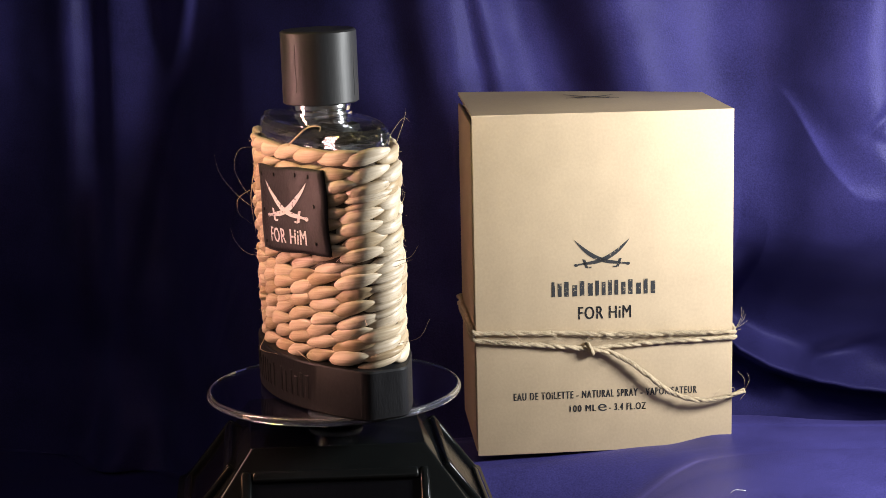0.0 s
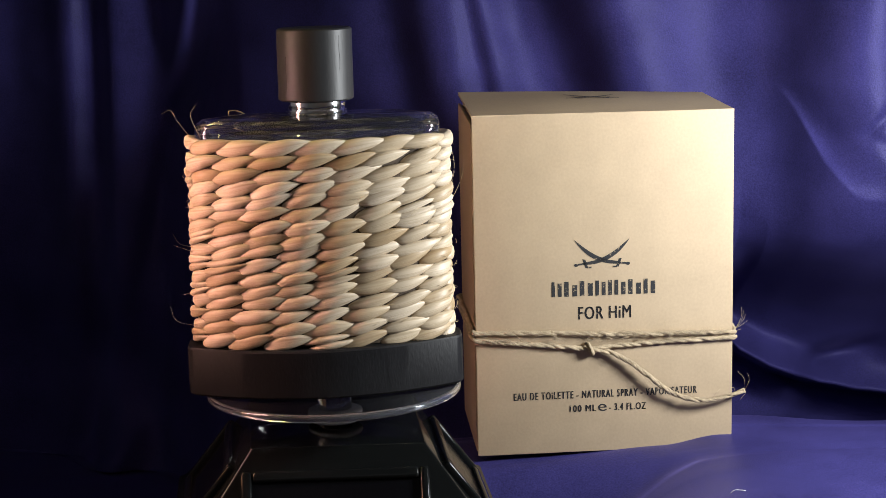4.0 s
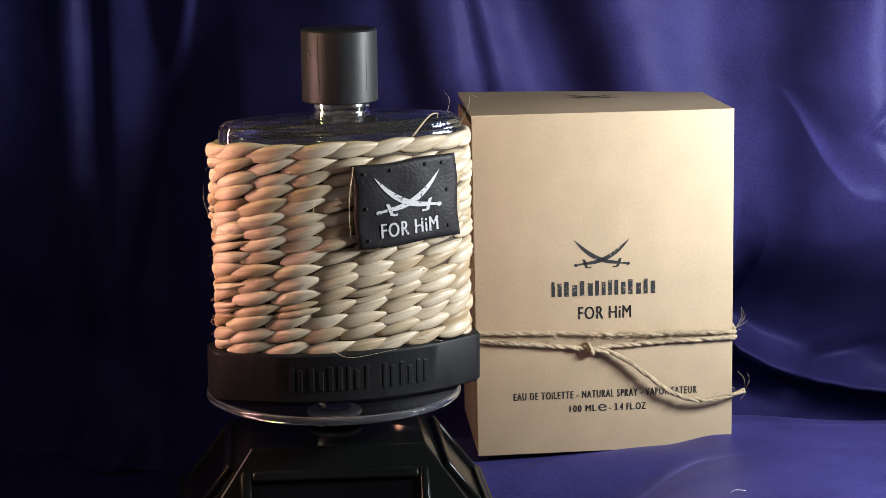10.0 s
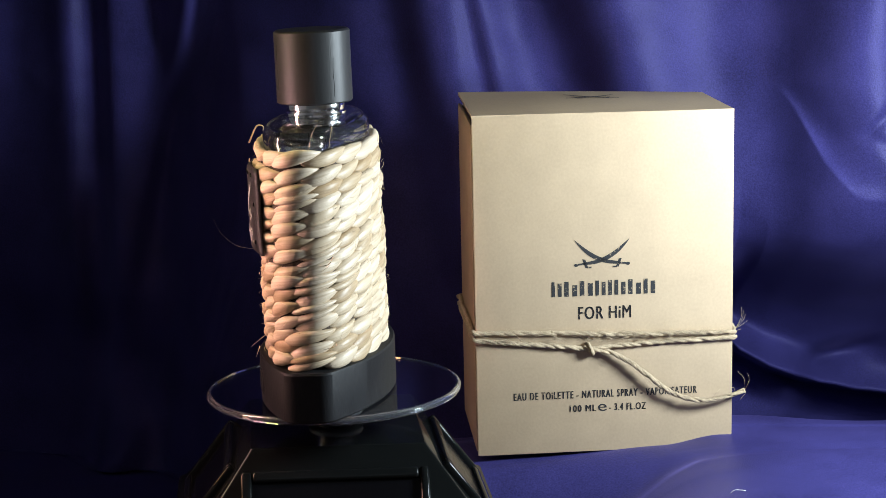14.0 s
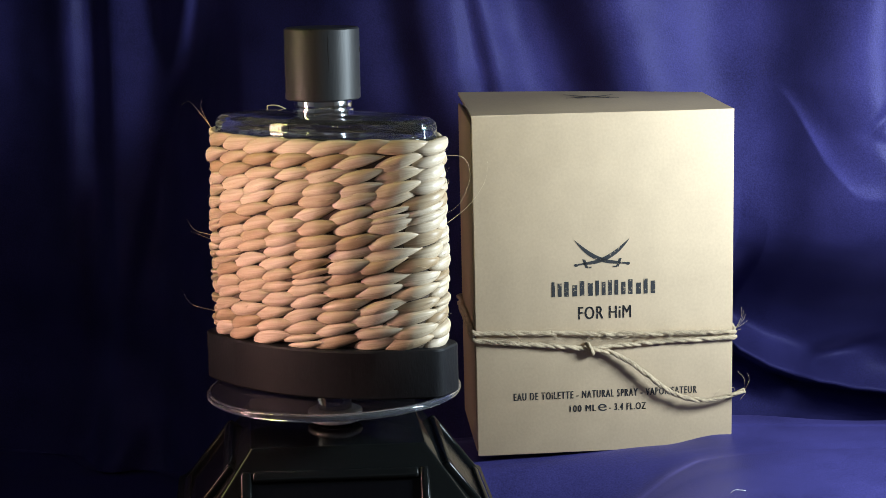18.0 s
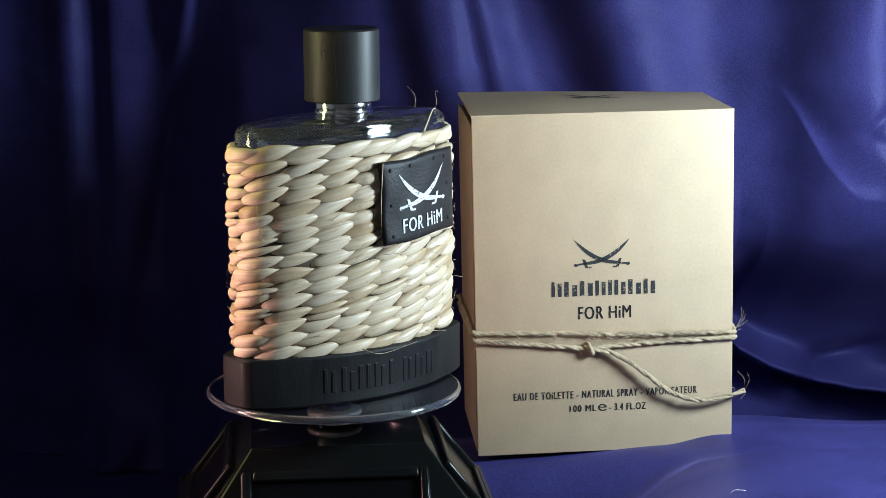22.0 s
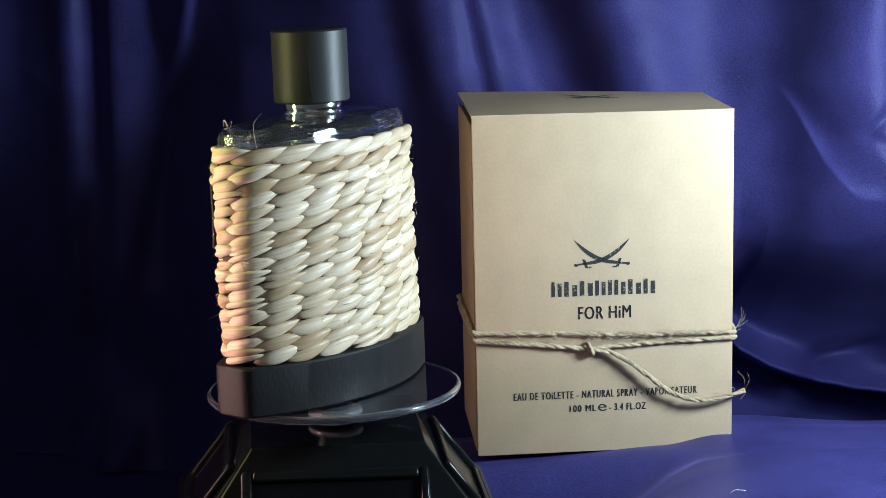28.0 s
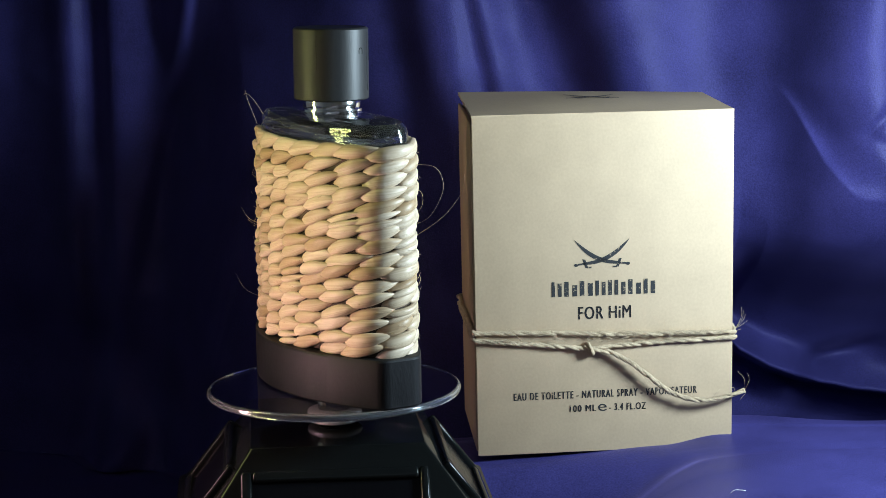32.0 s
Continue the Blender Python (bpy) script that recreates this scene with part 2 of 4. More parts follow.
RX0, RX1, RY0, RY1, RZ0, RZ1 = -0.80, 1.00, -1.10, 0.65, -0.80, 1.05
slab("floor", RX0, RX1, RY0, RY1, RZ0, RZ0 + 0.06, FLOOR_MAT)
slab("ceiling", RX0, RX1, RY0, RY1, RZ1, RZ1 + 0.06, WALL_PAINT)
slab("wall_north", RX0, RX1, RY1, RY1 + 0.1, RZ0, RZ1 + 0.06, WALL_PAINT)
# an added, unseen opening high behind the camera lets world light in as fill
bm = bmesh.new()
for x0, x1, z0, z1 in ((RX0, -0.55, RZ0, RZ1 + 0.06), (0.55, RX1, RZ0, RZ1 + 0.06), (-0.55, 0.55, RZ0, 0.42), (-0.55, 0.55, 0.95, RZ1 + 0.06)):
    q = bmesh.ops.create_cube(bm, size=1)["verts"]
    for w in q:
        w.co = Vector(((x0 + x1) / 2 + w.co.x * (x1 - x0), RY0 - 0.05 + w.co.y * 0.1, (z0 + z1) / 2 + w.co.z * (z1 - z0)))
tagged(new("wall_south", bm_mesh("wall_south", bm, WALL_PAINT)), kind="structure")
slab("wall_east", RX1, RX1 + 0.1, RY0 - 0.1, RY1 + 0.1, RZ0, RZ1 + 0.06, WALL_PAINT)
slab("wall_west", RX0 - 0.1, RX0, RY0 - 0.1, RY1 + 0.1, RZ0, RZ1 + 0.06, WALL_PAINT)

table = thing("table", "dark wooden table under the satin cloth", "table", pose(0.05, 0, 0))
part("tabletop", bm_mesh("tabletop", box_bm(-0.75, 0.75, -0.42, 0.48, -0.13, -0.10, 0.003), FLOOR_MAT), table)
for sx in (-0.70, 0.70):
    for sy in (-0.37, 0.43):
        part("leg", bm_mesh("leg", box_bm(sx - 0.025, sx + 0.025, sy - 0.025, sy + 0.025, -0.74, -0.13, 0.003), FLOOR_MAT), table)
tagged(new("wooden_board", bm_mesh("wooden_board", box_bm(-0.060, 0.70, -0.40, 0.128, -0.10, -0.016, 0.003), FLOOR_MAT)), "thick wooden board under the cloth, on the table", "board")

# ---- satin drape: hangs behind and runs out over the table ----
BACK = 0.24
def across(u):
    return 0.0527 + (u - 784) / 784 * 0.2075


def height(v):
    return 0.177 - v / 882 * 0.242


def step(a, b, x):
    t = np.clip((x - a) / (b - a), 0, 1)
    return t * t * (3 - 2 * t)


xs = np.concatenate([np.linspace(-0.62, -0.20, 70, endpoint=False), np.linspace(-0.20, 0.31, 760, endpoint=False), np.linspace(0.31, 0.72, 70)])
# the cloth's run seen from the side: down the back, a dip behind the board, over the board and down in front
side_run = smooth_path([(0, BACK, 0.52), (0, BACK, 0.30), (0, BACK, 0.10), (0, BACK, -0.045), (0, BACK - 0.012, -0.076), (0, 0.185, -0.088), (0, 0.152, -0.080), (0, 0.140, -0.050),
                        (0, 0.136, -0.012), (0, 0.124, -0.001), (0, 0.08, 0), (0, -0.10, 0), (0, -0.38, 0), (0, -0.425, -0.02), (0, -0.435, -0.09)], 24)
run_y, run_z = np.array([q.y for q in side_run]), np.array([q.z for q in side_run])
run_s = np.concatenate([[0], np.cumsum(np.hypot(np.diff(run_y), np.diff(run_z)))])
ss = np.concatenate([np.linspace(0, 0.30, 60, endpoint=False), np.linspace(0.30, 0.98, 640, endpoint=False), np.linspace(0.98, run_s[-1], 90)])
NX, NV = len(xs), len(ss)
hang_end = float(np.interp(0.045, -run_z[:24 * 3 + 1], run_s[:24 * 3 + 1]))
X, S = np.meshgrid(xs, ss, indexing="ij")
Y = np.interp(S, run_s, run_y)
Z = np.interp(S, run_s, run_z)
V = S - hang_end                                     # < 0 where the cloth hangs
ZZ = np.where(V < 0, Z, -0.045 - V)                  # height on the hanging part
tilt = np.zeros_like(X)                              # sideways lean of the cloth: its rise is the fold


def fold(u, wide, lean, top=-400, bottom=900, drift=0.0, soft=90, path=None):
    """A flank of a hanging fold: centre u, half width, lean to the right, span down and sideways drift."""
    global tilt
    row = (0.177 - ZZ) / 0.242 * 882
    c = across(u + (np.interp(row, *zip(*path)) if path else drift * (row - 100) / 100))
    s = wide / 784 * 0.2075
    zt, zb, sf = height(top), height(bottom), soft / 882 * 0.242
    span = step(zb - sf, zb + sf, ZZ) * (1 - step(zt - sf, zt + sf, ZZ))
    tilt = tilt + lean * np.exp(-((X - c) / s) ** 2) * span


fold(-320, 110, 0.6)
fold(-110, 60, -0.8)
fold(-20, 50, -1.4)
fold(42, 36, -1.4)
BOW = ((200, 0), (340, -4), (480, -22), (580, -40), (640, -60), (760, -110))
fold(84, 19, 1.1, path=BOW)
fold(140, 22, -2.2, path=BOW)
fold(228, 20, 1.5, drift=-26, bottom=270)
fold(250, 60, -1.2, top=360)
fold(285, 42, -1.9)
fold(350, 60, -1.0)
fold(440, 80, -0.85)
fold(580, 90, -0.9, drift=14)
fold(742, 42, -1.2, drift=20)
fold(832, 22, 0.40, drift=14)
fold(860, 13, -0.8, drift=22)
fold(905, 34, 0.45, drift=30)
fold(1034, 54, -1.55, drift=34)
fold(1190, 90, 0.30, drift=20)
fold(1290, 60, -0.35)
fold(1385, 46, -1.9, bottom=480)
fold(1440, 34, -0.8, bottom=480)
fold(1522, 34, 0.45, drift=4)
fold(1590, 24, -1.3, drift=6)
fold(1650, 50, -0.3)
fold(1700, 70, 0.4)
fold(1900, 110, -0.3)
rise = -np.cumsum(tilt * np.gradient(xs)[:, None], axis=0)
mid = int(np.searchsorted(xs, 0.05))
rise = rise - rise[mid:mid + 1, :]
rise = np.where(rise > 0, 0.12 * np.tanh(rise / 0.12), 0.22 * np.tanh(rise / 0.22))


def crease(x0, z0, x1, z1, wide, high):
    """A raised wrinkle on the hanging part, from one end to the other."""
    global rise
    d = np.hypot(x1 - x0, z1 - z0)
    a = ((X - x0) * (x1 - x0) + (ZZ - z0) * (z1 - z0)) / d / d
    o = ((X - x0) * (z1 - z0) - (ZZ - z0) * (x1 - x0)) / d
    rise = rise + high * np.exp(-(o / wide) ** 2) * np.exp(-((a - 0.5) / 0.55) ** 4)


def pleat(points, steep, wide, high):
    """A sharp fold along a bowed line: the cloth breaks away at it towards the right and comes back gently."""
    global rise
    line = np.array([(across(u), height(v)) for u, v in points])
    at = np.interp(ZZ, line[::-1, 1], line[::-1, 0])
    run = np.clip((line[0, 1] - ZZ) / (line[0, 1] - line[-1, 1]), 0, 1)
    o = np.clip(X - at, 0, None)
    rise = rise - high * np.sin(np.pi * run) * (1 - np.exp(-o / steep)) * np.exp(-(o / wide) ** 2)


pleat([(1346, 140), (1372, 180), (1390, 220), (1410, 262), (1432, 290), (1460, 322)], 0.0045, 0.018, 0.0095)
crease(across(1470), height(220), across(1530), height(160), 0.0030, -0.0014)
crease(across(1466), height(216), across(1560), height(258), 0.0035, -0.0011)
# slight unevenness of the hanging cloth
wr = np.random.RandomState(5)
for k in range(16):
    th, wl = wr.uniform(0, math.pi), wr.uniform(0.012, 0.045)
    rise = rise + 0.0030 * wl * np.sin((X * math.cos(th) + ZZ * math.sin(th)) * 2 * math.pi / wl + wr.uniform(0, 6)) * (0.5 + 0.5 * np.sin(X * wr.uniform(20, 60) + ZZ * wr.uniform(-50, 50) + wr.uniform(0, 6)))
# low on the lamp's side a deep hollow, and under it a swag that swells outwards and turns sharply under
row = (0.177 - ZZ) / 0.242 * 882
swag = np.interp(X, [across(q) for q in (1290, 1336, 1394, 1445, 1496, 1568, 1720)], (592, 640, 672, 691, 711, 729, 746))
dip = swag - 62
deep = np.clip((row - 230) / (dip + 25 - 230), 0, 1)
side_ = step(across(1200), across(1330), X)
flat_ = np.mean(rise[(xs > 0.17) & (xs < 0.30)], axis=0)[None, :]
rise = rise - (rise - flat_) * 0.75 * side_ * (1 - step(across(1700), across(1900), X)) * step(240, 500, row)
rise = rise + side_ * (0.026 * (1 - 0.45 * step(across(1440), across(1530), X)) * np.clip((row - dip) / (swag + 6 - dip), 0, 1) ** 2 - 0.085 * step(0, 1, deep ** 1.5) - 0.034 * step(swag - 6, swag + 24, row) - 0.010 * step(swag + 30, swag + 95, row))
crease(across(1462), height(694), across(1610), height(650), 0.0062, -0.0080)
crease(across(60), height(720), across(180), height(560), 0.010, 0.012)
crease(across(130), height(620), across(330), height(740), 0.014, 0.012)
# the folds fade out as the cloth turns forward
Y = Y - rise * (1 - step(0.0, 0.085, V))
out = step(0.14, 0.125, Y) * (Z > -0.06)
wave = 0.0035 * np.sin(X * 23 + Y * 31 + 1) + 0.0025 * np.sin(X * 47 - Y * 38) + 0.0015 * np.sin(X * 17 + Y * 80)
wave = wave * (1 - 0.95 * np.exp(-((X) / 0.075) ** 4 - (Y / 0.075) ** 4))
wave = wave * (1 - 0.9 * np.exp(-((X - 0.11) / 0.07) ** 4 - ((Y - 0.117) / 0.05) ** 4))
# a rolled edge behind, and a lap that drops sharply towards the carton
ridge = 0.0075 * step(0.132, 0.156, X) * (1 - 0.5 * step(0.17, 0.24, X)) * np.where(Y > 0.113, np.exp(-((Y - 0.113) / 0.012) ** 2), np.exp(-((Y - 0.113) / 0.034) ** 2))
pad = 0.0056 * step(0.075, 0.140, X) * np.where(Y < 0.070, np.exp(-((Y - 0.070) / 0.013) ** 2), np.exp(-((Y - 0.070) / 0.03) ** 2))
# it arches between carton and lamp: down to the left in front of the carton, and down to the right
arch = np.where(X < 0.145, -0.78, -0.04) * (np.sqrt((np.clip(X, 0.065, 0.24) - 0.145) ** 2 + 0.035 ** 2) - 0.035)
hump = 0.006 * step(0.05, 0.12, X) * step(0.072, 0.030, Y) + arch * step(0.082, 0.045, Y)
lap = Y - np.interp(X, (0.055, 0.080, 0.098, 0.113, 0.128, 0.142, 0.160, 0.185, 0.212, 0.26), (-0.006, 0.014, 0.025, 0.036, 0.0445, 0.049, 0.050, 0.047, 0.041, 0.030))
lap2 = 0.0062 * step(0.095, 0.150, X) * np.where(lap < 0, np.exp(-(lap / 0.10) ** 2), np.exp(-(lap / 0.0105) ** 2))
seam = 0.0009 * step(0.13, 0.16, X) * np.exp(-((Y - 0.098 - 0.05 * (X - 0.16)) / 0.0022) ** 2)
Z = Z + out * (wave * np.where(X > 0.08, 0.55, 1.0) - 0.002 + pad + ridge + lap2 + seam + hump)
Z = Z - 0.085 * step(-0.042, -0.074, X) * np.clip((Z + 0.088) / 0.088, 0, 1) * step(-0.12, -0.065, Y)
co = np.stack([X, Y, Z], -1).reshape(-1, 3)
faces = [(i * NV + j, i * NV + j + 1, (i + 1) * NV + j + 1, (i + 1) * NV + j) for i in range(NX - 1) for j in range(NV - 1)]
drape = new("backdrop", mesh_of("backdrop", co.tolist(), faces, SATIN))


def cloth_at(x, y):
    """Height of the cloth on the table."""
    d = (co[:, 0] - x) ** 2 + (co[:, 1] - y) ** 2
    return float(co[int(np.argmin(d)), 2])


tagged(drape, "dark blue satin cloth hanging in folds and spread over the table", "drapery", kind="structure")

# ---- lamps beside the set, out of view ----
lamp = thing("studio_lamp", "round black lamp head on a slim stand", "lamp", pose(KEY_AT.x, KEY_AT.y, 0))
aim = key.matrix_world.copy()
aim.translation = (0, 0, KEY_AT.z)
v, f = lathe([(0.020, 0.0), (0.068, 0.012), (0.080, 0.05), (0.080, 0.052), (0.076, 0.052), (0.064, 0.016)], 40)
head = mesh_of("lamp_head", [(x, y, 0.055 - z) for x, y, z in v], [tuple(reversed(q)) for q in f], GLOSS_BLACK)
part("lamp_head", head, lamp, "", aim @ pose(0, 0, 0.004))
v, f = tube([Vector((0.02, -0.01, 0.0)), Vector((0.05, -0.02, 0.16)), Vector((0.045, -0.018, KEY_AT.z))], 0.006, 12)
part("pole", mesh_of("pole", v, f, GLOSS_BLACK), lamp)
v, f = lathe([(0.055, 0.0), (0.055, 0.008), (0.05, 0.011), (0.006, 0.013)], 40)
part("foot", mesh_of("foot", v, f, GLOSS_BLACK), lamp, "", pose(0.02, -0.01, 0.0))

GLOW_AT = (-0.136, -0.032)
stand = thing("light_stand", "slim black stand of the colour light", "stand", pose(GLOW_AT[0] - 0.035, GLOW_AT[1], -0.088))
v, f = tube([Vector((0, 0, 0.0)), Vector((0, 0, 0.30)), Vector((0, 0, 0.61))], 0.007, 12)
part("pole", mesh_of("pole", v, f, GLOSS_BLACK), stand)
v, f = lathe([(0.06, 0.0), (0.06, 0.008), (0.055, 0.011), (0.006, 0.013)], 40)
part("foot", mesh_of("foot", v, f, GLOSS_BLACK), stand)
glow = thing("colour_light_tube", "frosted light tube glowing in pink and amber bands", "lamp", pose(GLOW_AT[0], GLOW_AT[1], 0.3))
v, f = lathe([(0.006, -0.066), (0.013, -0.064), (0.014, -0.060), (0.014, 0.154), (0.013, 0.158), (0.006, 0.16)], 32)
part("glowing_tube", mesh_of("glowing_tube", v, f, GLOW), glow)
# unseen shield, added to hold back the tube's light save for a slit
n = 14
for a0, a1 in ((24, 69), (78, 295)):
    v = []
    for q in (0.018, 0.0195):
        for z in (-0.087, 0.162):
            v += [(q * math.cos(a), q * math.sin(a), z) for a in np.linspace(radians(a0), radians(a1), n)]
    f = [(b + i, b + i + 1, b + n + i + 1, b + n + i) for b in (0, 2 * n) for i in range(n - 1)]
    part("light_shield", mesh_of("light_shield", v, f, GLOSS_BLACK), glow)
for z in (-0.05, 0.09):
    part("clamp", bm_mesh("clamp", box_bm(-0.044, -0.012, -0.009, 0.009, z - 0.006, z + 0.006, 0.001), GLOSS_BLACK), glow)

# ---- turntable ----
turntable = thing("display_turntable", "black glossy pyramid turntable with a clear disc, on the cloth", "turntable", pose(0, 0, 0))
BODY_TURN = pose(0, 0, 0, 0, 0, 2.0)
TOP = DISC - 0.0145
def ring_square(h, z, r, n=5):
    pts = []
    for cx, cy, a0 in ((1, 1, 0), (-1, 1, 90), (-1, -1, 180), (1, -1, 270)):
        for k in range(n):
            a = radians(a0 + 90 * k / (n - 1))
            pts.append((cx * (h - r) + r * math.cos(a), cy * (h - r) + r * math.sin(a), z))
    return pts


def loft(rings):
    n = len(rings[0])
    v = [p for r in rings for p in r]
    f = [(k * n + i, k * n + (i + 1) % n, (k + 1) * n + (i + 1) % n, (k + 1) * n + i) for k in range(len(rings) - 1) for i in range(n)]
    f.append(tuple(range(n - 1, -1, -1)))
    f.append(tuple(range((len(rings) - 1) * n, len(rings) * n)))
    return v, f


v, f = loft([ring_square(0.0580, -0.003, 0.004), ring_square(0.0580, 0.004, 0.004), ring_square(0.0555, 0.005, 0.0012), ring_square(0.0306, TOP - 0.0008, 0.0016), ring_square(0.0303, TOP - 0.0003, 0.0016),
             ring_square(0.0298, TOP, 0.0016), ring_square(0.010, TOP + 0.0002, 0.0003)])
me = mesh_of("pyramid_body", v, f, GLOSS_BLACK)
me.set_sharp_from_angle(angle=radians(22))
part("pyramid_body", me, turntable, "", BODY_TURN)
SLOPE = math.atan2(0.0555 - 0.0305, TOP - 0.0058)
for k in range(4):
    # local frame of each sloping side: x along it, z up the slope, y inwards
    side = BODY_TURN @ pose(0, 0, 0, 0, 0, 90 * k) @ Matrix.Translation((0, -0.0305, TOP)) @ pose(0, 0, 0, -math.degrees(SLOPE), 0, 0)
    for x0, x1, z0, z1 in ((-0.0335, -0.0296, -0.0375, -0.0088), (0.0271, 0.0304, -0.0375, -0.0088), (-0.0296, 0.0271, -0.0130, -0.0088), (-0.0296, 0.0271, -0.0375, -0.0335)):
        bm = box_bm(x0, x1, -0.0022, 0.002, z0, z1, 0.0016, 4)
        part("frame_bar", bm_mesh("frame_bar", bm, GLOSS_BLACK, True, 40), turntable, "", side)
    part("solar_panel", bm_mesh("solar_panel", box_bm(-0.0296, 0.0271, -0.0004, 0.002, -0.0335, -0.0130), PANEL), turntable, "dark solar cell", side)
disc = thing("disc", "", "")
disc.parent = turntable
disc.matrix_basis = pose(0, 0, DISC)
RD = 0.0450
v, f = lathe([(0.0008, -0.0026), (RD - 0.0014, -0.0026), (RD - 0.0014, 0.0), (0.0008, 0.0)], 96)
part("plate", mesh_of("plate", v, f, ACRYLIC, False), disc)
prof = [(RD - 0.0013 + 0.0014 * math.cos(a), -0.0013 + 0.0014 * math.sin(a)) for a in np.linspace(-math.pi / 2, math.pi / 2, 9)]
n = 96
v = [(r * math.cos(2 * math.pi * i / n), r * math.sin(2 * math.pi * i / n), z) for r, z in prof for i in range(n)]
m_ = len(prof)
f = [(k * n + i, k * n + (i + 1) % n, ((k + 1) % m_) * n + (i + 1) % n, ((k + 1) % m_) * n + i) for k in range(m_) for i in range(n)]
part("rim", mesh_of("rim", v, f, RIM), disc, "bright polished edge")
v, f = lathe([(0.0062, -0.0125), (0.0092, -0.0125), (0.0097, -0.0121), (0.0098, -0.0114), (0.0095, -0.0107), (0.0088, -0.0104), (0.0062, -0.0104)], 48)
v2, f2 = lathe([(0.0046, -0.0144), (0.0060, -0.0143), (0.0060, -0.0127), (0.0046, -0.0126)], 40)
part("socket", mesh_of("socket", v2, f2, ACRYLIC), disc)
part("collar", mesh_of("collar", v, f, HUB), disc, "bright ring under the disc")
v, f = lathe([(0.0046, -0.0103), (0.0060, -0.0102), (0.0060, -0.0029), (0.0046, -0.0027)], 40)
part("spindle", mesh_of("spindle", v, f, ACRYLIC), disc)

# ---- bottle ----
OFF = Vector((0.0031, -0.00175))   # its middle beside the turntable's axis
bottle = thing("perfume_bottle", "glass bottle in a woven straw sleeve with black wooden cap", "bottle")
BEND = 1 / 168.0 * 1000
# the glass and all on it lean a little in the foot
LEAN = Matrix.Translation((0, 0, 0.0172)) @ pose(0, 0, 0, 0.42, -0.41, 0) @ Matrix.Translation((0, 0, -0.0172))


def lens(hl, ht, corner, n=40, k=BEND):
    """Outline from above: two shallow arcs, straight ends, rounded corners. Counter-clockwise from the front's left."""
    def arc(x):
        return ht - k * x * x
    ye = arc(hl)
    half = []
    for i in range(n + 1):
        x = (-1 + 2 * i / n) * (hl - corner)
        half.append((x, -arc(x)))
    p0, p1, p2 = (hl - corner, -arc(hl - corner)), (hl, -ye), (hl, -ye + min(corner, ye * 0.9))
    for i in range(1, 9):
        t = i / 8
        half.append(tuple((1 - t) ** 2 * a + 2 * t * (1 - t) * b + t * t * c for a, b, c in zip(p0, p1, p2)))
    a, b = (hl, ye - min(corner, ye * 0.9)), (hl, ye)
    end = (hl - corner, arc(hl - corner))
    for i in range(0, 8):
        t = i / 8
        half.append(tuple((1 - t) ** 2 * q + 2 * t * (1 - t) * r + t * t * s for q, r, s in zip(a, b, end)))
    other = [(-x, -y) for x, y in half]
    return half + other


def at_z(outline, z):
    return [(x + OFF.x, y + OFF.y, z) for x, y in outline]


# foot
FOOT = 0.0172
FB = 6.9
FC = 0.0030
v, f = loft([at_z(lens(0.0478, 0.0226, FC, 40, FB), 0.0001), at_z(lens(0.0484, 0.0232, FC, 40, FB), 0.0008), at_z(lens(0.0484, 0.0232, FC, 40, FB), FOOT - 0.0008),
             at_z(lens(0.0480, 0.0228, FC, 40, FB), FOOT - 0.0001), at_z(lens(0.0470, 0.0218, FC, 40, FB), FOOT)])
me = mesh_of("foot", v, f, BLACK_WOOD)
me.set_sharp_from_angle(angle=radians(28))
foot = part("foot", me, bottle, "black stained wooden foot with a pressed mark")


def on_arc(x, z, ht, k=BEND):
    """A point of the front (or back) face at x from the bottle's middle."""
    return (OFF.x + x, OFF.y - (ht - k * x * x), z)


# pressed mark on the foot: plain upright bars, two for each sign
for i, (w, q) in enumerate(((4.4, 0.9), (5.0, 0.8), (5.0, 1.0), (4.4, 0.85), (1.6, 1.0), (4.6, 0.9), (5.0, 0.8), (4.6, 0.95))):
    x0 = -0.0245 + i * 0.0064
    for k, (p0, p1, top) in enumerate(((0.0, 0.36, 1.0), (0.62, 1.0, q)) if w > 2 else ((0.0, 1.0, 1.0),)):
        v = []
        for d, m_ in ((-0.0004, 0.0), (0.0001, 0.0), (0.00026, 0.0003)):
            a0, a1 = x0 + w * p0 / 1000 + m_, x0 + w * p1 / 1000 - m_
            z0, z1 = 0.0042 + m_, 0.0042 + 0.0086 * top - m_
            v += [on_arc(x, z, 0.0232 + d, FB) for x, z in ((a0, z0), (a1, z0), (a1, z1), (a0, z1))]
        f = [(b + j, b + (j + 1) % 4, b + 4 + (j + 1) % 4, b + 4 + j) for b in (0, 4) for j in range(4)] + [(8, 9, 10, 11)]
        part("pressed_bar", mesh_of("pressed_bar", v, f, BLACK_WOOD, False), foot)

# glass
v, f = loft([at_z(lens(0.0415, 0.0168, 0.005), FOOT + 0.0003), at_z(lens(0.0425, 0.0176, 0.005), FOOT + 0.002), at_z(lens(0.0425, 0.0176, 0.005), 0.0925),
             at_z(lens(0.0420, 0.0171, 0.005), 0.0942), at_z(lens(0.0402, 0.0158, 0.005), 0.0956), at_z(lens(0.0300, 0.0115, 0.005), 0.0966), at_z(lens(0.0120, 0.0060, 0.0030, k=BEND), 0.0970)])
v2, f2 = loft([at_z(lens(0.0385, 0.0140, 0.004), FOOT + 0.006), at_z(lens(0.0392, 0.0146, 0.004), FOOT + 0.008), at_z(lens(0.0392, 0.0146, 0.004), 0.0890), at_z(lens(0.0370, 0.0130, 0.004), 0.0910), at_z(lens(0.0180, 0.0080, 0.003), 0.0918)])
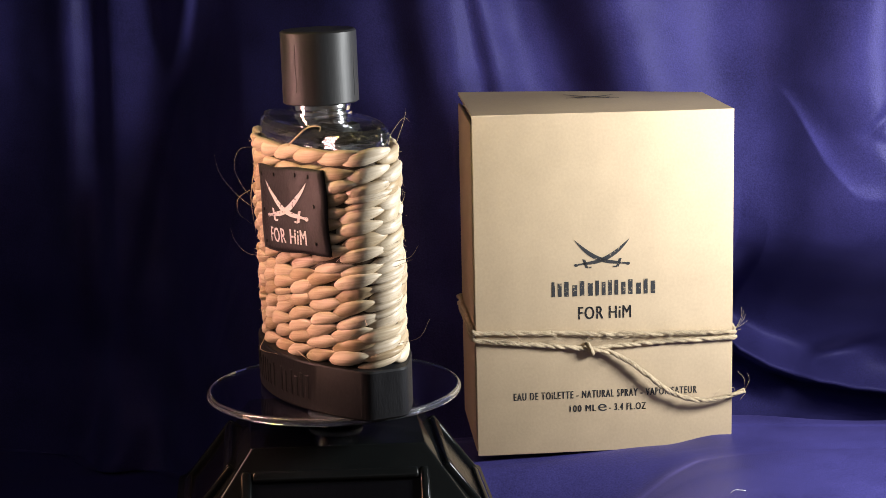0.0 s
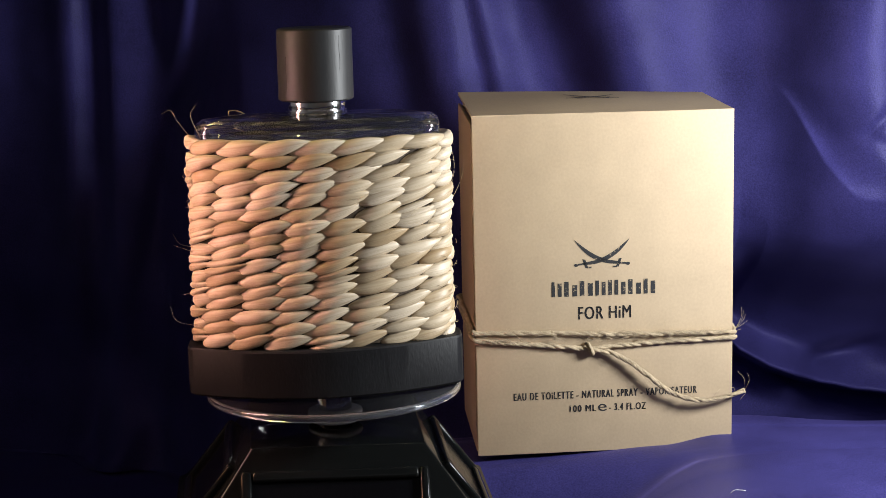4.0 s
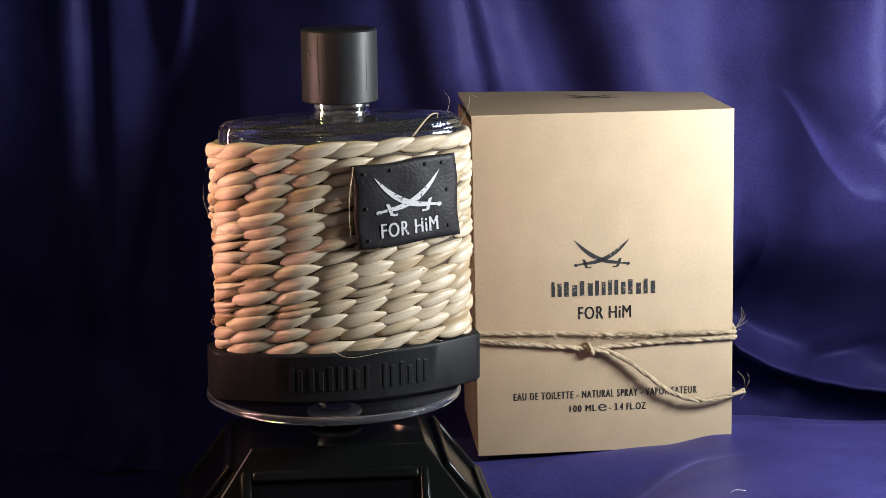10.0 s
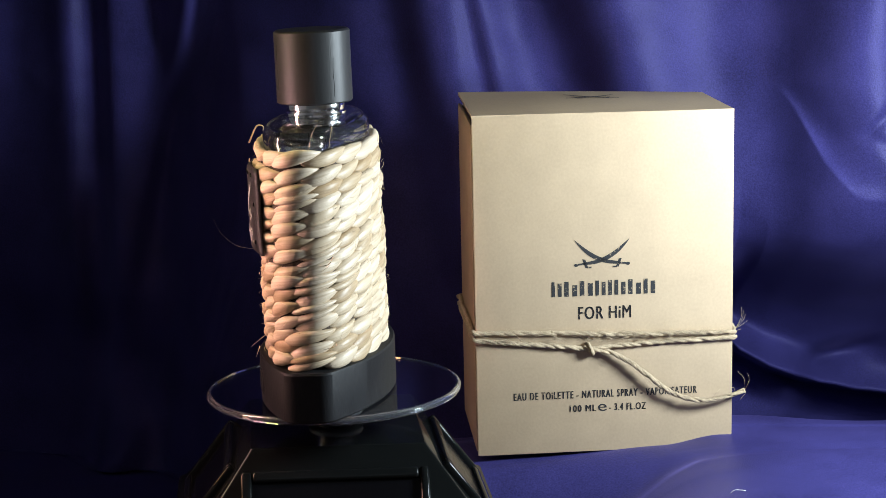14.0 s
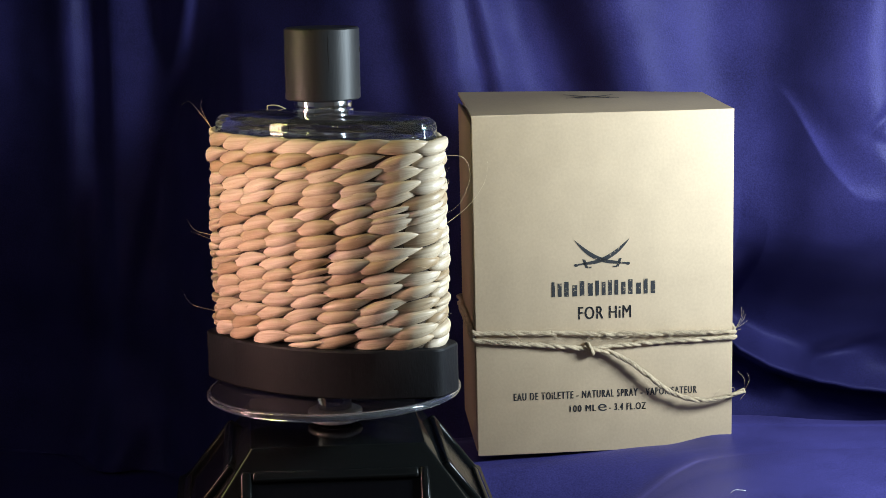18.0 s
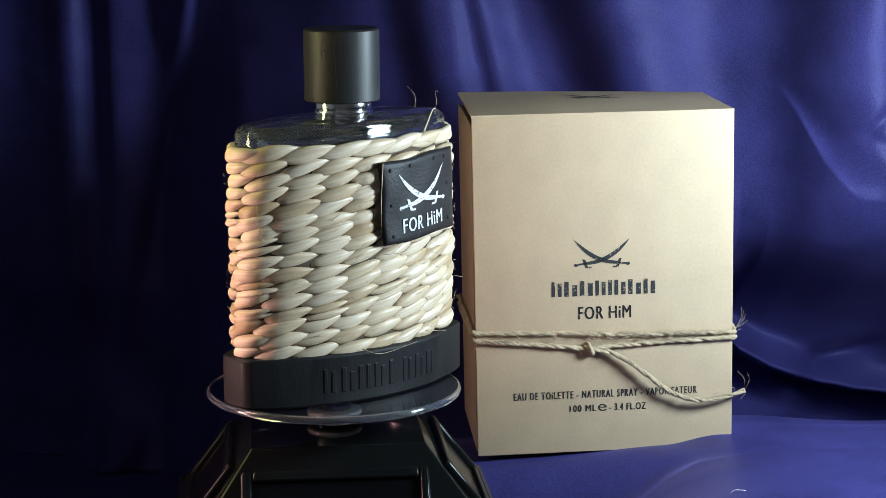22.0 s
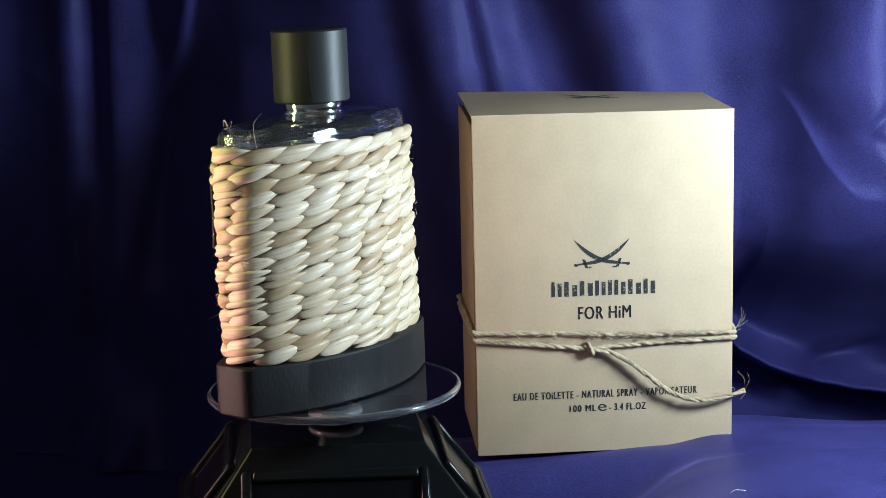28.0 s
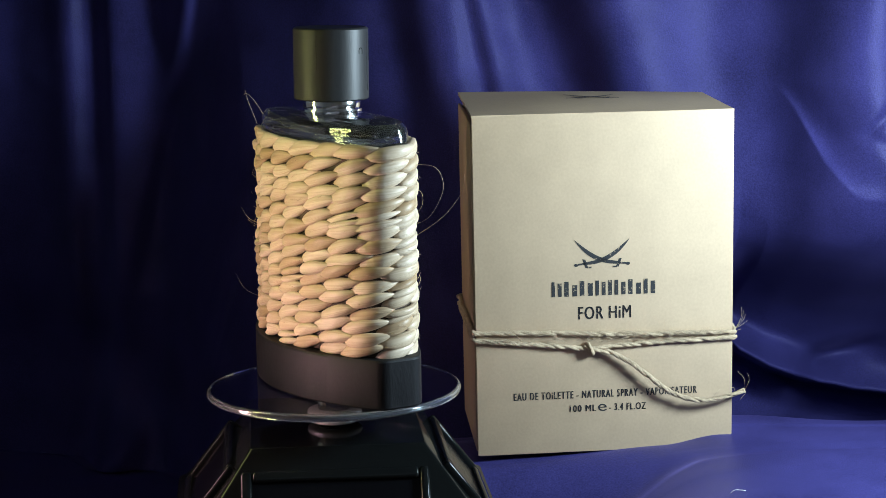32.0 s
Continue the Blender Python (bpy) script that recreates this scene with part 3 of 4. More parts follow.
v, f = join([(v, f), (v2, [tuple(reversed(q)) for q in f2])])
me = mesh_of("glass_body", v, f, GLASS)
me.set_sharp_from_angle(angle=radians(24))
part("glass_body", me, bottle, "clear dark glass shoulder", LEAN)
here = LEAN @ pose(OFF.x, OFF.y, 0)
v, f = lathe([(0.0085, 0.0966), (0.0104, 0.0967), (0.0106, 0.0974), (0.0106, 0.0982), (0.0098, 0.0984), (0.01005, 0.0992), (0.01013, 0.1002), (0.01005, 0.1012), (0.0098, 0.1022)], 64)
me = mesh_of("collar", v, f, CHROME)
me.set_sharp_from_angle(angle=radians(35))
part("collar", me, bottle, "polished chrome collar", here)
CR = 0.0131
v, f = lathe([(0.0102, 0.1015), (CR - 0.0006, 0.1014), (CR, 0.1019), (CR, 0.1258), (CR - 0.0007, 0.1264), (0.002, 0.1265)], 80)
me = mesh_of("cap", v, f, CAP_WOOD)
me.set_sharp_from_angle(angle=radians(38))
cap = part("cap", me, bottle, "black stained wooden cap with fine cracks", here)
for a, z0, z1, w in ((222, 0.110, 0.1245, 0.00007), (224, 0.1045, 0.1100, 0.00009), (236, 0.1150, 0.1225, 0.00006), (40, 0.104, 0.117, 0.00007), (130, 0.112, 0.124, 0.00006), (300, 0.106, 0.122, 0.00006)):
    pts = [Vector(((CR + 0.00002) * math.cos(radians(a + d)), (CR + 0.00002) * math.sin(radians(a + d)), z0 + (z1 - z0) * q)) for q, d in ((0, 0), (0.3, 0.9), (0.6, -0.4), (1, 0.6))]
    v, f = tube(smooth_path(pts, 4), w, 5)
    part("crack", mesh_of("crack", v, f, CRACK), cap)

knot = []
for q in np.linspace(-0.6, 3.6, 12):
    a = radians(204) + 0.0009 * math.cos(q) / CR
    knot.append(Vector(((CR + 0.00003) * math.cos(a), (CR + 0.00003) * math.sin(a), 0.1182 + 0.0014 * math.sin(q))))
v, f = tube(knot, 0.00013, 5)
part("crack", mesh_of("crack", v, f, CRACK), cap, "dark ring of a knot")

# ---- woven sleeve ----
SL_HL, SL_HT = 0.0446, 0.0190
outline = lens(SL_HL, SL_HT, 0.0085, 60)
loop = np.array(outline + outline[:1])
seg = np.hypot(*np.diff(loop, axis=0).T)
cum = np.concatenate([[0], np.cumsum(seg)])
AROUND = cum[-1]


def along(s):
    s = s % AROUND
    p = Vector((np.interp(s, cum, loop[:, 0]), np.interp(s, cum, loop[:, 1])))
    q = Vector((np.interp((s + 0.0015) % AROUND, cum, loop[:, 0]), np.interp((s + 0.0015) % AROUND, cum, loop[:, 1])))
    r = Vector((np.interp((s - 0.0015) % AROUND, cum, loop[:, 0]), np.interp((s - 0.0015) % AROUND, cum, loop[:, 1])))
    t = (q - r).normalized()
    return p, Vector((t.y, -t.x))


sleeve = thing("woven_sleeve", "", "")
sleeve.parent = bottle
sleeve.matrix_basis = LEAN
sleeve["label"] = "sleeve woven of pale dried straw strands"
SL_TOP = 0.0886
# sheet behind the strands, coloured dark for the shade in the gaps
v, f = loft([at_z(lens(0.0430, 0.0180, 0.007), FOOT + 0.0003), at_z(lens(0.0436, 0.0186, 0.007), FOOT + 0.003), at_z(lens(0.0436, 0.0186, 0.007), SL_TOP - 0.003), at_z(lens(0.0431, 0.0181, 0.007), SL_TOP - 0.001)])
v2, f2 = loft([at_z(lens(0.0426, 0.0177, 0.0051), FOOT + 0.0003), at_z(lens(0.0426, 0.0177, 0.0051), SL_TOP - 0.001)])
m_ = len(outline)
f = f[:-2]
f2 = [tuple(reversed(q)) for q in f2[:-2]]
part("shade_backing", mesh_of("shade_backing", *join([(v, f), (v2, f2)]), GAP_SHADE), sleeve)

rng = random.Random(7)


def strand(s0, length, z0, slant, wide, thick, n0, twist):
    """One twisted leaf: rounded low where it comes out, flat and broad in the middle, drawn to a point high where it slips under the next."""
    NU, NA = 16, 12
    verts, faces, uvs = [], [], []
    groove = [rng.uniform(-0.06, 0.03) for k in range(NA)]
    peak = rng.uniform(0.40, 0.52)
    fold_at, fold_by = rng.uniform(-0.5, 0.6), max(0.0, rng.uniform(-0.0009, 0.0009))
    for i in range(NU + 1):
        u = i / NU
        if u < peak:
            w = max(0.0, 1 - ((peak - u) / peak) ** 2.2) ** 0.62
        else:
            w = max(0.0, 1 - ((u - peak) / (1 - peak)) ** 1.75)
        w = max(w, 0.04)
        p, nrm = along(s0 + (u - 0.5) * length)
        out_ = n0 + 0.0002 + 0.0006 * math.sin(math.pi * u ** 1.1) - 0.0012 * (1 - u) ** 4 - 0.0007 * u ** 5
        zc = z0 + slant * (u - 0.5) + 0.00025 * math.sin(u * 5 + twist)
        lean_ = 0.75 * (u - 0.45)
        for k in range(NA):
            a = 2 * math.pi * k / NA
            ca, sa = math.cos(a), math.sin(a)
            g = 1 + groove[k] * math.sin(math.pi * u) ** 0.5
            o = thick * w ** 0.5 * math.copysign(abs(ca) ** 0.75, ca) * g
            if ca > 0:
                o -= fold_by * math.exp(-((sa - fold_at - 0.5 * (u - 0.5)) / 0.3) ** 2) * w
            h = wide * w * math.copysign(abs(sa) ** 1.05, sa)
            verts.append((OFF.x + p.x + nrm.x * (out_ + o + lean_ * h), OFF.y + p.y + nrm.y * (out_ + o + lean_ * h), zc + h))
            uvs.append((u, k / NA))
    for i in range(NU):
        for k in range(NA):
            l = (k + 1) % NA
            faces.append((i * NA + k, i * NA + l, (i + 1) * NA + l, (i + 1) * NA + k))
    faces.append(tuple(range(NA - 1, -1, -1)))
    faces.append(tuple(range(NU * NA, NU * NA + NA)))
    me = mesh_of("strand", verts, faces, STRAW)
    lay = me.uv_layers.new(name="UVMap")
    for li, loop_ in enumerate(me.loops):
        lay.data[li].uv = uvs[loop_.vertex_index]
    return me


ROWS, PER = 16, 16
PITCH = AROUND / PER
HIGH = (SL_TOP - FOOT) / ROWS
for r in range(ROWS):
    phase = 0.05 * r + rng.uniform(-0.10, 0.10)
    sag = [rng.uniform(-0.00045, 0.00045) for k in range(3)]
    thin = rng.uniform(0.94, 1.06)
    for i in range(PER):
        s = (i + phase + rng.uniform(-0.09, 0.09)) * PITCH
        turn_ = 2 * math.pi * s / AROUND
        z = FOOT + HIGH * (r + 0.5) + rng.uniform(-0.0003, 0.0003) + (0.0007 if r == ROWS - 1 else 0)
        z += sag[0] * math.sin(turn_ + sag[1] * 9000) + sag[2] * math.sin(2 * turn_ + r)
        long_, slant, wide, thick = PITCH * rng.uniform(1.44, 1.64), HIGH * rng.uniform(0.72, 1.04), HIGH * thin * rng.uniform(0.535, 0.63), 0.0020 * rng.uniform(0.85, 1.15)
        if r == ROWS - 1:
            long_, slant = long_ * 1.15, slant * 0.8
        if rng.random() < 0.08:
            # a leaf that has split lengthwise in two
            for q in (-1, 1):
                me = strand(s + rng.uniform(-0.001, 0.001), long_, z + q * wide * 0.46, slant * rng.uniform(0.8, 1.2), wide * 0.56, thick * 0.85, rng.uniform(-0.0004, 0.0004), rng.uniform(0, 6))
                part("strand", me, sleeve)
        else:
            me = strand(s, long_, z, slant, wide, thick, rng.uniform(-0.0009, 0.0001), rng.uniform(0, 6))
            part("strand", me, sleeve)

# stray fibres on the sleeve (from the bottle's middle)
def stray(points, radius=0.00008):
    pts = [Vector((OFF.x + x, OFF.y + y, z)) for x, y, z in points]
    v, f = tube(smooth_path(pts, 7), radius, 5, True)
    part("stray_fibre", mesh_of("stray_fibre", v, f, FIBRE), sleeve)


stray([(-0.0410, -0.009, 0.082), (-0.0470, -0.0145, 0.081), (-0.0485, -0.0165, 0.074), (-0.0460, -0.013, 0.065), (-0.0410, -0.009, 0.061)])
stray([(-0.0410, -0.009, 0.057), (-0.0480, -0.016, 0.064), (-0.0520, -0.021, 0.072), (-0.0525, -0.0225, 0.079)])
stray([(-0.0150, -0.0225, 0.071), (-0.0165, -0.0265, 0.068), (-0.0160, -0.0265, 0.063), (-0.0150, -0.0225, 0.059)])
stray([(0.000, -0.022, 0.050), (0.002, -0.030, 0.052), (0.004, -0.035, 0.057), (0.005, -0.037, 0.062)])
stray([(0.0440, 0.007, 0.052), (0.0490, 0.010, 0.054), (0.0510, 0.012, 0.058)], 0.00014)
stray([(0.0440, 0.006, 0.050), (0.0510, 0.010, 0.0535)], 0.00010)
stray([(0.0440, 0.006, 0.024), (0.0510, 0.011, 0.027), (0.0530, 0.014, 0.033)])
stray([(0.020, -0.020, 0.0905), (0.027, -0.016, 0.0965), (0.031, -0.013, 0.0972), (0.031, -0.013, 0.0955)], 0.00035)
stray([(0.040, 0.010, 0.090), (0.043, 0.012, 0.098), (0.041, 0.014, 0.102)])
stray([(0.044, 0.004, 0.090), (0.048, 0.006, 0.096), (0.050, 0.009, 0.100), (0.053, 0.010, 0.099)])
stray([(0.046, -0.006, 0.034), (0.050, -0.007, 0.033)])
stray([(-0.010, -0.022, 0.0185), (-0.004, -0.0255, 0.0165), (0.012, -0.0250, 0.0180)], 0.00016)
stray([(0.020, -0.0205, 0.020), (0.030, -0.0200, 0.0185)], 0.00020)
stray([(-0.002, -0.0245, 0.082), (-0.004, -0.0260, 0.070), (-0.0035, -0.0250, 0.058)], 0.00022)

# fine frayed fibres lying on the strands
fl = random.Random(11)
bits = []
for k in range(200):
    s0, z0, ln = fl.uniform(0, AROUND), fl.uniform(FOOT + 0.003, SL_TOP), fl.uniform(0.002, 0.006)
    rise_ = fl.uniform(-0.0015, 0.003)
    pts = []
    for q in (0, 0.5, 1):
        p, nrm = along(s0 + ln * q)
        d = 0.0023 + fl.uniform(-0.0004, 0.0008)
        pts.append(Vector((OFF.x + p.x + nrm.x * d, OFF.y + p.y + nrm.y * d, z0 + rise_ * q)))
    bits.append(tube(smooth_path(pts, 3), fl.uniform(0.00005, 0.00011), 3, True))
tagged(part("fray", mesh_of("fray", *join(bits), FIBRE), sleeve), kind="stuff")

# leather patch with studs, on the front
LAB_W, LAB_H, LAB_X, LAB_Z, LAB_TURN = 0.0388, 0.0288, 0.0180, 0.0684, 3.0


def on_patch(u, v_, lift=0.0):
    """From the patch's own plane (middle 0, 0) to the bottle's front."""
    c, s = math.cos(radians(LAB_TURN)), math.sin(radians(LAB_TURN))
    x, z = LAB_X + u * c - v_ * s, LAB_Z + u * s + v_ * c
    puck = 0.00025 * math.sin(u * 330) * math.sin(v_ * 260)
    return on_arc(x, z, SL_HT + 0.0036 + lift + puck)


N = 24
verts, faces = [], []
for d in (0.0, 0.0010):
    for j in range(N + 1):
        for i in range(N + 1):
            u, v_ = (i / N - 0.5) * LAB_W, (j / N - 0.5) * LAB_H
            u += 0.0003 * math.sin(v_ * 300)
            v_ += 0.0003 * math.sin(u * 240)
            edge = min(i, N - i, j, N - j)
            verts.append(on_patch(u, v_, d - (0.0004 if edge == 0 else 0)))
M2 = (N + 1) ** 2
for j in range(N):
    for i in range(N):
        a = j * (N + 1) + i
        faces.append((a + N + 1, a + N + 2, a + 1, a))
        faces.append((M2 + a, M2 + a + 1, M2 + a + N + 2, M2 + a + N + 1))
rim_ = [i for i in range(N)] + [N + j * (N + 1) for j in range(N)] + [N * (N + 1) + N - i for i in range(N)] + [(N - j) * (N + 1) for j in range(N)]
for a, b in zip(rim_, rim_[1:] + rim_[:1]):
    faces.append((a, b, M2 + b, M2 + a))
patch = part("leather_patch", mesh_of("leather_patch", verts, faces, LEATHER), bottle, "black leather patch with white print", LEAN)


def printed(name, flat, dx, dy, mat, parent, place):
    v, f = flat
    part(name, mesh_of(name, [place(x + dx, y + dy) for x, y in v], f, mat, False), parent)


printed("emblem", sabres(0.0245, 0.0138), -0.0120, -0.0040, WHITE_INK, patch, lambda x, y: on_patch(x, y, 0.00125))
printed("writing", lettering("FOR HiM", 0.0216, 0.0050, 0.00028, 1.12), -0.0108, -0.0112, WHITE_INK, patch, lambda x, y: on_patch(x, y, 0.00125))
# small dark raised studs near the patch's edges
for u, v_ in ((-0.0155, 0.0115), (-0.006, 0.0118), (0.007, 0.0122), (0.0135, 0.0118), (-0.0155, -0.0005), (0.0150, 0.0020), (-0.0152, -0.0115), (0.0148, -0.0105)):
    v, f = lathe([(0.0007, 0), (0.0006, 0.0003)], 10)
    x, y, z = on_patch(u, v_, 0.00105)
    part("patch_stud", mesh_of("patch_stud", [(x + a, y - c, z + b) for a, b, c in v], f, CRACK), patch)

# ---- carton ----
CARTON = pose(0.0574, 0.0841, 0, 2.594, -1.015, 0.901)
BW, BD, BH = 0.1033, 0.0640, 0.1379
carton = thing("cardboard_carton", "brown cardboard carton with black print, standing on the satin", "box", CARTON)
v, f = loft([[(x, y, z) for x, y in ((0.0012, 0.0012), (BW - 0.0012, 0.0012), (BW - 0.0012, BD - 0.0012), (0.0012, BD - 0.0012))] for z in (0.0, BH - 0.0060)])
part("inner_box", mesh_of("inner_box", v, f, CARD, False), carton)


def panel(name, x0, x1, y0, y1, z0, z1, b=0.0004):
    return part(name, bm_mesh(name, box_bm(x0, x1, y0, y1, z0, z1, b, 2), CARD, True, 40), carton)


front = panel("front_panel", 0.0, BW, 0.0, 0.0011, 0.0, BH)
panel("side_panel", 0.0, 0.0011, 0.0062, BD, 0.0, BH - 0.004)
panel("side_flap", 0.0004, 0.0012, 0.0014, 0.0058, 0.0, BH - 0.002)
panel("side_panel", BW - 0.0011, BW, 0.0014, BD - 0.0012, 0.0, BH - 0.0046)
panel("back_panel", 0.0, BW, BD - 0.0011, BD, 0.0, BH - 0.0046)
# lid, sinking towards its far right corner
nx, ny = 24, 10
verts, faces = [], []
for d in (0.0, -0.0011):
    for j in range(ny + 1):
        for i in range(nx + 1):
            x, y = BW * i / nx, 0.0002 + (BD - 0.0002) * j / ny
            verts.append((x, y, BH + 0.0006 + 0.0012 * math.sin(math.pi * y / BD) * math.sin(math.pi * x / BW) - 0.0026 * (x / BW) ** 1.5 * (y / BD) - 0.0008 * x / BW + d))
M2 = (nx + 1) * (ny + 1)
for j in range(ny):
    for i in range(nx):
        a = j * (nx + 1) + i
        faces += [(a, a + 1, a + nx + 2, a + nx + 1), (M2 + a + nx + 1, M2 + a + nx + 2, M2 + a + 1, M2 + a)]
rim_ = list(range(nx)) + [nx + j * (nx + 1) for j in range(ny)] + [ny * (nx + 1) + nx - i for i in range(nx)] + [(ny - j) * (nx + 1) for j in range(ny)]
for a, b in zip(rim_, rim_[1:] + rim_[:1]):
    faces.append((b, a, M2 + a, M2 + b))
me = mesh_of("lid", verts, faces, CARD)
me.set_sharp_from_angle(angle=radians(40))
lid = part("lid", me, carton)


def on_front(x, z):
    return (x, -0.00012, z)


printed("emblem", sabres(0.0222, 0.0118), 0.0396, 0.0760, INK, front, on_front)
x = 0.0305
for w, q in ((4.0, 0.9), (5.2, 0.75), (5.2, 0.85), (4.0, 0.9), (1.5, 1.0), (4.4, 0.85), (5.2, 0.75), (4.6, 0.85)):
    # brand name: plain dark upright bars of the signs' size, two each
    for p0, p1, top in (((0.0, 0.34, 1.0), (0.62, 1.0, q)) if w > 2 else ((0.0, 1.0, 1.0),)):
        c0, c1, z0, z1 = x + w / 1000 * p0, x + w / 1000 * p1, 0.0648, 0.0648 + 0.0061 * top
        v = [on_front(c0, z0), on_front(c1, z0), on_front(c1, z1), on_front(c0, z1)]
        part("brand_bar", mesh_of("brand_bar", v, [(0, 1, 2, 3)], INK, False), front)
    x += w / 1000 + 0.00105
printed("writing", lettering("FOR HiM", 0.0213, 0.0052, 0.00028, 1.12), 0.0410, 0.0552, INK, front, on_front)
printed("writing", lettering("EAU DE TOiLETTE - NATURAL SPRAY - VAPORiSATEUR", 0.0742, 0.0031, 0.00026, 1.25), 0.0147, 0.0226, INK, front, on_front)
printed("writing", lettering("100 ML", 0.0108, 0.0028, 0.00026, 1.2), 0.0372, 0.0169, INK, front, on_front)
printed("writing", lettering("e", 0.0036, 0.0030, 0.0), 0.0487, 0.0168, INK, front, on_front)
printed("writing", lettering("- 3.4 FL.OZ", 0.0150, 0.0029, 0.00026, 1.2), 0.0532, 0.0169, INK, front, on_front)
printed("emblem", sabres(0.0215, 0.0150), 0.0415, 0.0315, INK, lid, lambda x, y: (x, y, BH + 0.0008 + 0.0012 * math.sin(math.pi * y / BD) * math.sin(math.pi * x / BW) - 0.0026 * (x / BW) ** 1.5 * (y / BD) - 0.0008 * x / BW))

# ---- twine round the carton ----
twine = thing("jute_twine", "pale jute twine wound twice round the carton, knotted, one loose end", "twine", CARTON)
TR = 0.00115


def ply(points, name, radius=TR, step_=10, turns=150.0):
    """A twine of three plies twisted round one another."""
    path = smooth_path(points, step_)
    run = [0.0]
    for a, b in zip(path, path[1:]):
        run.append(run[-1] + (b - a).length)
    fine = []
    count = max(8, int(run[-1] / 0.00055))
    for i in range(count + 1):
        d = run[-1] * i / count
        k = min(max(0, int(np.searchsorted(run, d)) - 1), len(path) - 2)
        t = (d - run[k]) / max(1e-9, run[k + 1] - run[k])
        fine.append((path[k].lerp(path[k + 1], t), (path[k + 1] - path[k]).normalized(), d))
    pieces = []
    wob = random.Random(len(fine))
    for p_ in range(3):
        line = []
        ph = [wob.uniform(0, 6) for k in range(3)]
        for p, t, d in fine:
            ref = Vector((0, 0, 1)) if abs(t.z) < 0.9 else Vector((1, 0, 0))
            a_ = t.cross(ref).normalized()
            b_2 = t.cross(a_)
            an = d * turns * 2 * math.pi / 1.6 + p_ * 2 * math.pi / 3 + 0.9 * math.sin(d * 170 + ph[0])
            line.append(p + (a_ * math.cos(an) + b_2 * math.sin(an)) * radius * (0.33 + 0.10 * math.sin(d * 310 + ph[1]) + 0.06 * math.sin(d * 900 + ph[2])))
        pieces.append(tube(line, radius * 0.62, 6))
    return part(name, mesh_of(name, *join(pieces), JUTE), twine)


o = -TR
ply([(0.030, o, 0.0505), (0.058, o - 0.0004, 0.0488), (0.081, o, 0.0483), (BW - 0.002, o, 0.0478), (BW + TR * 0.9, 0.002, 0.0478), (BW + TR, 0.02, 0.048), (BW + TR, BD - 0.01, 0.049), (BW - 0.004, BD + 0.0011 + TR, 0.049),
     (0.05, BD + 0.0011 + TR, 0.050), (0.004, BD + 0.0011 + TR, 0.050), (-TR, BD - 0.006, 0.051), (-TR, 0.02, 0.0516), (-TR, 0.001, 0.0516), (0.003, o, 0.0514), (0.030, o, 0.0505)], "winding")
ply([(0.0454, o - 0.0006, 0.0433), (0.058, o, 0.0442), (0.081, o, 0.0452), (BW - 0.002, o, 0.0455), (BW + TR * 0.9, 0.002, 0.0456), (BW + TR, 0.02, 0.0450), (BW + TR, BD - 0.01, 0.0455), (BW - 0.004, BD + 0.0011 + TR, 0.046),
     (0.05, BD + 0.0011 + TR, 0.047), (0.004, BD + 0.0011 + TR, 0.047), (-TR, BD - 0.006, 0.048), (-TR, 0.02, 0.0486), (-TR, 0.001, 0.0486), (0.003, o, 0.0480), (0.013, o, 0.0469), (0.0356, o - 0.0002, 0.0445), (0.0454, o - 0.0006, 0.0433)], "winding")
ply([(0.0440, o - 0.0010, 0.0432), (0.0500, o - 0.0012, 0.0424), (0.0538, o - 0.0014, 0.0416), (0.0607, o - 0.0020, 0.0380), (0.0698, o - 0.0028, 0.0307), (0.0790, o - 0.0030, 0.0239), (0.0882, o - 0.0030, 0.0209), (0.0974, o - 0.0030, 0.0212), (0.1076, o - 0.0030, 0.0240)], "loose_end")
ply([(0.0440, o + 0.0004, 0.0455), (0.0448, o - 0.0020, 0.0450), (0.0456, o - 0.0026, 0.0432), (0.0462, o - 0.0018, 0.0418), (0.0464, o + 0.0006, 0.0412)], "knot", TR * 0.9)
fr = random.Random(3)
fuzz = []
